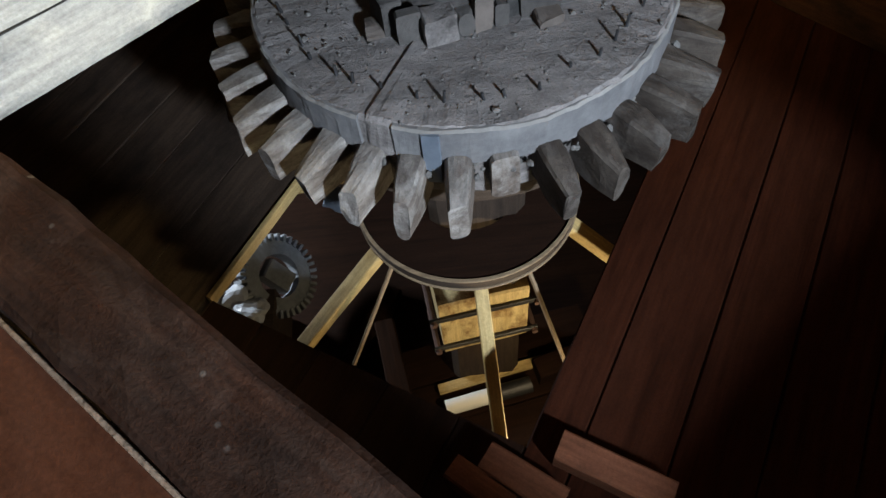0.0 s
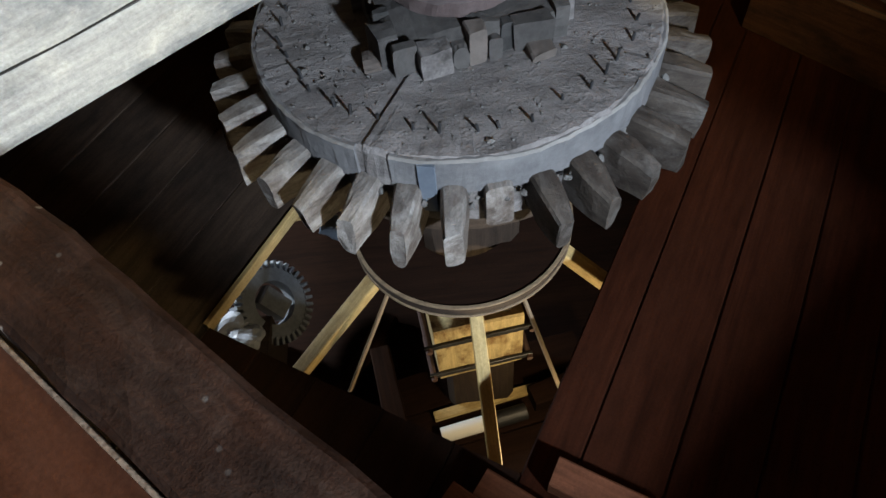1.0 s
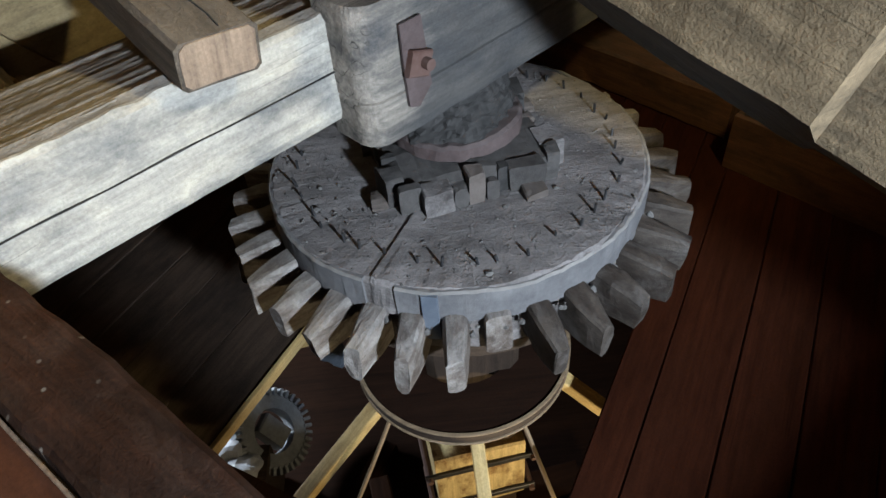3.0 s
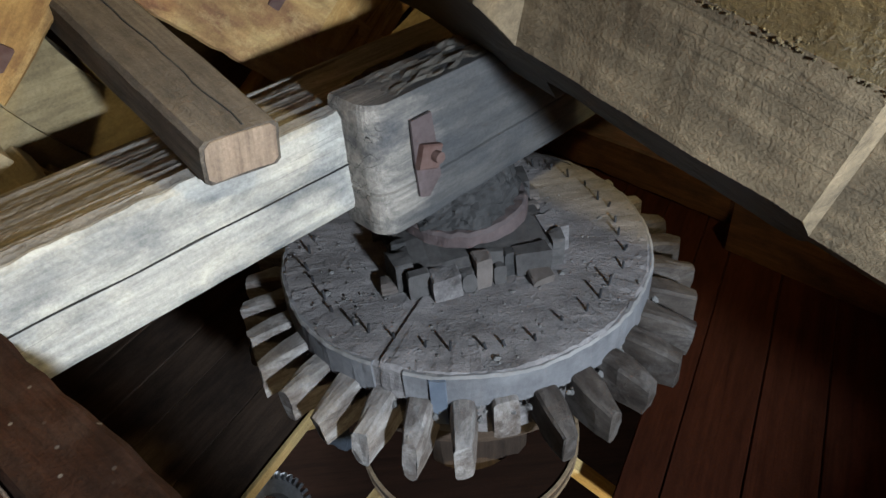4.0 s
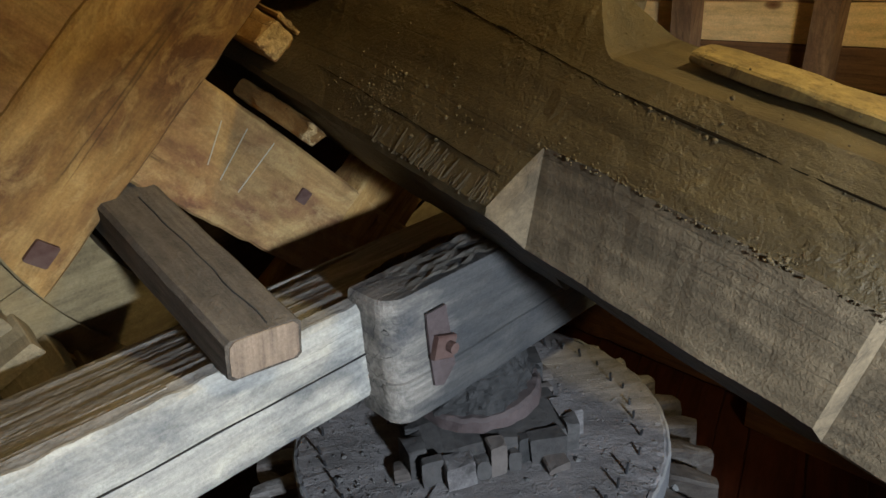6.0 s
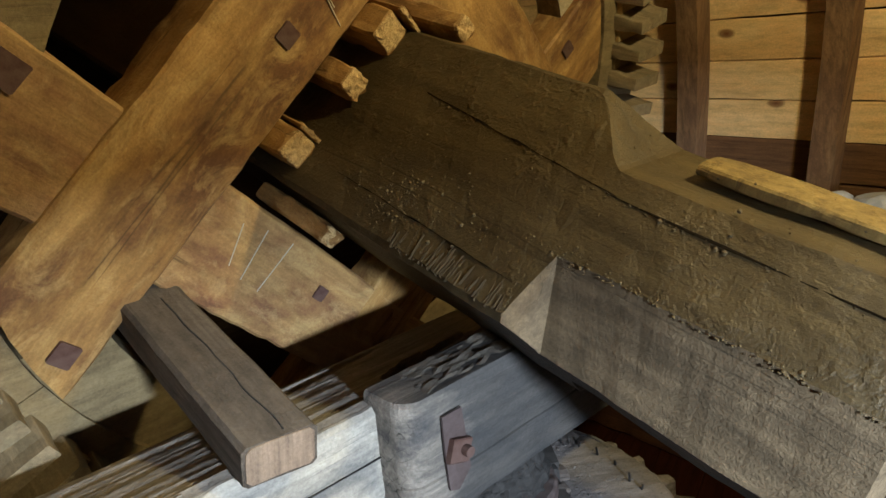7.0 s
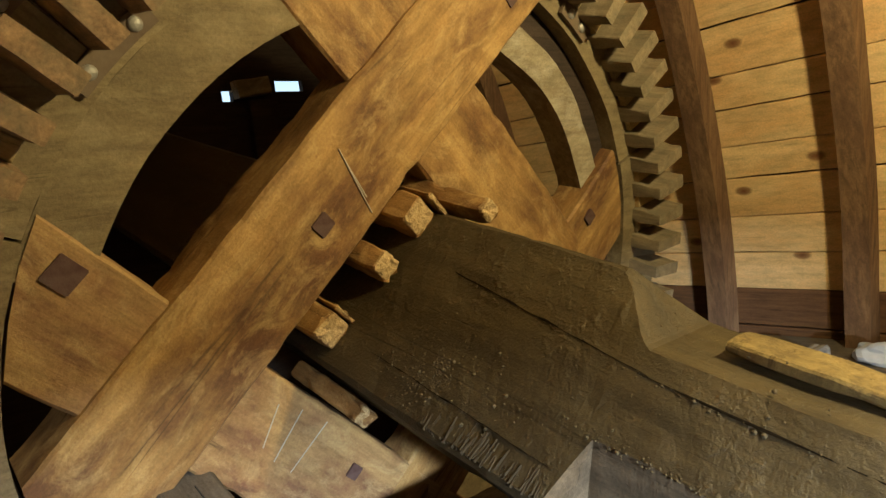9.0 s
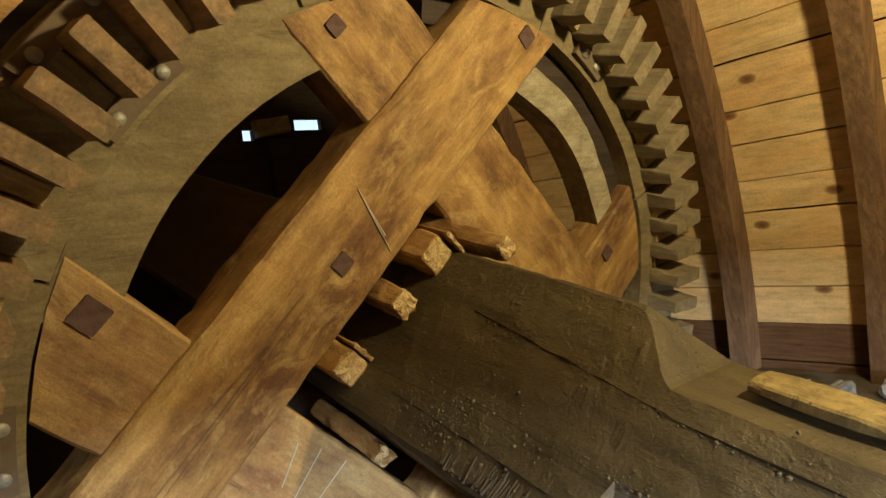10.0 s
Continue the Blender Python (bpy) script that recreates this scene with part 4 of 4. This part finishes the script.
solid("lath_strip", timber(-0.26, 0.26, -0.022, 0.022, 0, 0.03, 0.003, 0.002, 68, 0.1), YELLOW, Matrix.Translation((0.03, -0.15, -2.05)) @ Matrix.Rotation(radians(11), 4, "Z"), "yellowish lath lying on a dark chest", "lath")
pipe = thing("metal_pipe", Matrix.Translation((0.0, -0.26, -2.015)) @ Matrix.Rotation(radians(11), 4, "Z"), "shiny pale metal pipe lying on a dark chest", "pipe")
part("tube", rod((-0.2, 0, 0), (0.04, 0, 0), 0.036, 24), SHEET, pipe)
part("sleeve", rod((0.04, 0, 0), (0.2, 0, 0), 0.038, 24), DARK_IRON, pipe, "dark iron sleeve")
chest = thing("dark_chest", Matrix.Translation((0.05, -0.2, -2.35)) @ Matrix.Rotation(radians(11), 4, "Z"), "wooden chest on the lower floor, toned dark for shade", "chest")
part("box", timber(-0.44, 0.49, -0.29, 0.29, 0, 0.262, 0.01, 0.004, 64, 0.1), SHADED_BOARD, chest)
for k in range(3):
    part("lid_board", timber(-0.45, 0.5, -0.3 + 0.2 * k, -0.103 + 0.2 * k, 0.265, 0.3, 0.004, 0.003, 64 + k, 0.1), SHADED_BOARD, chest)
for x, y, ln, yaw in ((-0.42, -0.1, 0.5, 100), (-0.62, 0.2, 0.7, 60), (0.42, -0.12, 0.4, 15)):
    solid("dark_timber", timber(-ln / 2, ln / 2, -0.05, 0.05, 0, 0.1, 0.006, 0.004, ln * 9, 0.1), SHADED_BOARD, Matrix.Translation((x, y, -2.05 if x > -0.5 else -2.35)) @ Matrix.Rotation(radians(yaw), 4, "Z"), "timber lying about on the storey below, toned dark for shade", "timber", "dark timbers below")
solid("blue_sheet", lump(0.07, (1, 0.25, 1.1), 3.3, 0.9, 3), STEEL, Matrix.Translation((-0.62, 0.62, -1.6)), "crumpled bluish sheet hung in the storey below", "sheet")
for k, (x, y, a, ln, w) in enumerate(((0.02, -0.21, 90, 0.27, 0.075), (-0.09, -0.03, 84, 0.2, 0.075), (-0.15, 0.05, 80, 0.16, 0.06))):
    solid("wood_offcut", timber(-ln / 2, ln / 2, -w / 2, w / 2, 0.0, 0.07 + 0.01 * k, 0.005, 0.003, 80 + k, 0.05), OFFCUT, FLOOR @ Matrix.Translation((x, y, 0)) @ Matrix.Rotation(radians(a), 4, "Z"), "red-brown timber offcut lying on the plank floor", "offcut", "offcuts on the floor")

# ---- cap: boarded wall and roof on curved ribs ----
def cap_section(z):
    """Half width of the cap at a height."""
    f = (z + 0.2) / 3.3
    return 1.95 * math.sqrt(max(0.0, 1 - f * f)) if f > 0 else 1.95


cap_wall = tagged(new("cap_wall_right"), "curved cap wall of knotty pine boards on dark ribs", "wall", kind="structure")
cap_wall.matrix_basis = CAP
cap_other = tagged(new("cap_wall_left"), "dark boarded cap wall", "wall", kind="structure")
cap_other.matrix_basis = CAP


def cap_boards():
    z, k = -0.7, 0
    rng = random.Random(12)
    while z < 3.0:
        w = rng.uniform(0.12, 0.19)
        z2 = min(z + w, 3.05)
        for side, root in ((1, cap_wall), (-1, cap_other)):
            a, b = Vector((side * cap_section(z), z)), Vector((side * cap_section(z2), z2))
            d = (b - a)
            m = Matrix.Translation((0, a.x, a.y)) @ basis(Vector((1, 0, 0)), Vector((0, d.x, d.y)).normalized(), Vector((1, 0, 0)).cross(Vector((0, d.x, d.y)).normalized()), (0, 0, 0))
            k += 1
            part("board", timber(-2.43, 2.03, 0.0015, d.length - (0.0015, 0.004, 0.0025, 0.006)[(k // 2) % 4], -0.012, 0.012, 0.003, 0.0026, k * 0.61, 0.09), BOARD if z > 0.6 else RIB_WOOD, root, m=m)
        z = z2


def cap_ribs():
    for u0 in (-2.15, -1.59, -1.03, -0.475, 0.085, 0.645, 1.205, 1.72):
        for side, root in ((1, cap_wall), (-1, cap_other)):
            rings = []
            for i in range(25):
                z = -0.7 + 3.75 * i / 24
                y = side * (cap_section(z) - 0.015)
                dy = side * (cap_section(z) - 0.115)
                zz = z - 0.06 * max(0, i / 24)
                u = u0 + 0.1 * (z - 0.55) + 0.006 * noise.noise(Vector((z * 2, u0 * 5, 0)))
                rings.append([(u - 0.045, y, z), (u + 0.045, y, z), (u + 0.045, dy, zz), (u - 0.045, dy, zz)])
            part("rib", sweep(rings), RIB_UPRIGHT, root, "dark curved rib")


def end_walls():
    m = basis(Vector((0, 1, 0)), Vector((-1, 0, 0)), Vector((0, 0, 1)), (0, 0, 0))
    tail = tagged(new("wall_tail"), "unseen boarded tail wall, its opening sized to shape the tail light", "wall", kind="structure")
    tail.matrix_basis = CAP @ Matrix.Translation((2.05, 0, 0))
    # unseen wall: its opening trims the tail lamp's beam on all sides
    for a, b, c, d in ((-2.2, -1.05, -0.7, 3.2), (-0.3, 2.2, -0.7, 3.2), (-1.05, -0.3, -0.7, 0.43), (-1.05, -0.3, 0.944, 3.2)):
        part("panel", timber(a, b, -0.02, 0.02, c, d, 0.003, 0.0, 1, 1.0), BOARD, tail, m=m)
    front = tagged(new("wall_front"), "dark boarded front wall with gaps letting in daylight", "wall", kind="structure")
    front.matrix_basis = CAP @ Matrix.Translation((-2.4, 0, 0))
    for a, b, c, d in ((-2.2, 0.5, -0.7, 3.2), (0.56, 0.81, -0.7, 3.2), (0.98, 2.2, -0.7, 3.2), (0.5, 0.56, -0.7, 1.86), (0.5, 0.56, 1.92, 3.2), (0.81, 0.98, -0.7, 1.91), (0.81, 0.98, 1.972, 3.2)):
        part("panel", timber(a, b, -0.02, 0.02, c, d, 0.003, 0.0, 1, 1.0), DARK_WOOD, front, m=m)


def cap_skin():
    """Dark backing added outside the boards to keep sky light out of the gaps."""
    for side, root in ((1, cap_wall), (-1, cap_other)):
        rings = []
        for i in range(33):
            z = -0.72 + 3.82 * i / 32
            y = side * (cap_section(z) + 0.03 if z < 3.05 else 0.2)
            rings.append([(-2.43, y, z), (2.1, y, z), (2.1, y + side * 0.03, z + 0.01), (-2.43, y + side * 0.03, z + 0.01)])
        part("weatherboarding", sweep(rings), DARK_WOOD, root)
    ceiling = solid("ceiling", timber(-2.43, 2.1, -0.8, 0.8, 3.0, 3.05, 0.005, 0.0, 3, 1.0), BOARD, CAP, "pine-boarded cap ridge", "ceiling", kind="structure")


solid("wall_plate", timber(-2.3, 2.0, 1.5, 1.9, 0.36, 0.46, 0.01, 0.006, 91, 0.1), STUB_WOOD, CAP, "dusty wooden wall plate under the ribs", "trim", kind="structure")
for k, (u, r) in enumerate(((0.2, 0.06), (0.36, 0.07))):
    solid("plaster_sack", lump(r, (1.3, 0.8, 0.7), 7 + k, 0.5, 3), BAG, CAP @ Matrix.Translation((u, 1.62, 0.46 + r * 0.55)), "crumpled pale grey sack lying on the wall plate", "sack", "sacks on the wall plate")
bracket = thing("wall_bracket", CAP @ Matrix.Translation((-2.36, 0.68, 1.5)), "wooden bracket with a pale crossbar against the dark front wall", "bracket")
part("crossbar", timber(-0.07, 0.12, -0.05, 0.05, 0.38, 0.47, 0.008, 0.004, 95, 0.04), CANT_PALE, bracket, m=basis(Vector((0, 1, 0.12)).normalized(), Vector((-1, 0, 0)), Vector((0, -0.12, 1)).normalized(), (0, 0, 0)))
part("post", timber(-0.06, 0.06, -0.04, 0.04, 0.0, 0.36, 0.008, 0.004, 96, 0.04), DARK_WOOD, bracket, m=basis(Vector((0, 1, 0)), Vector((-1, 0, 0)), Vector((0, 0, 1)), (0, 0, 0)))
cap_skin()
cap_ribs()
end_walls()
cap_boards()
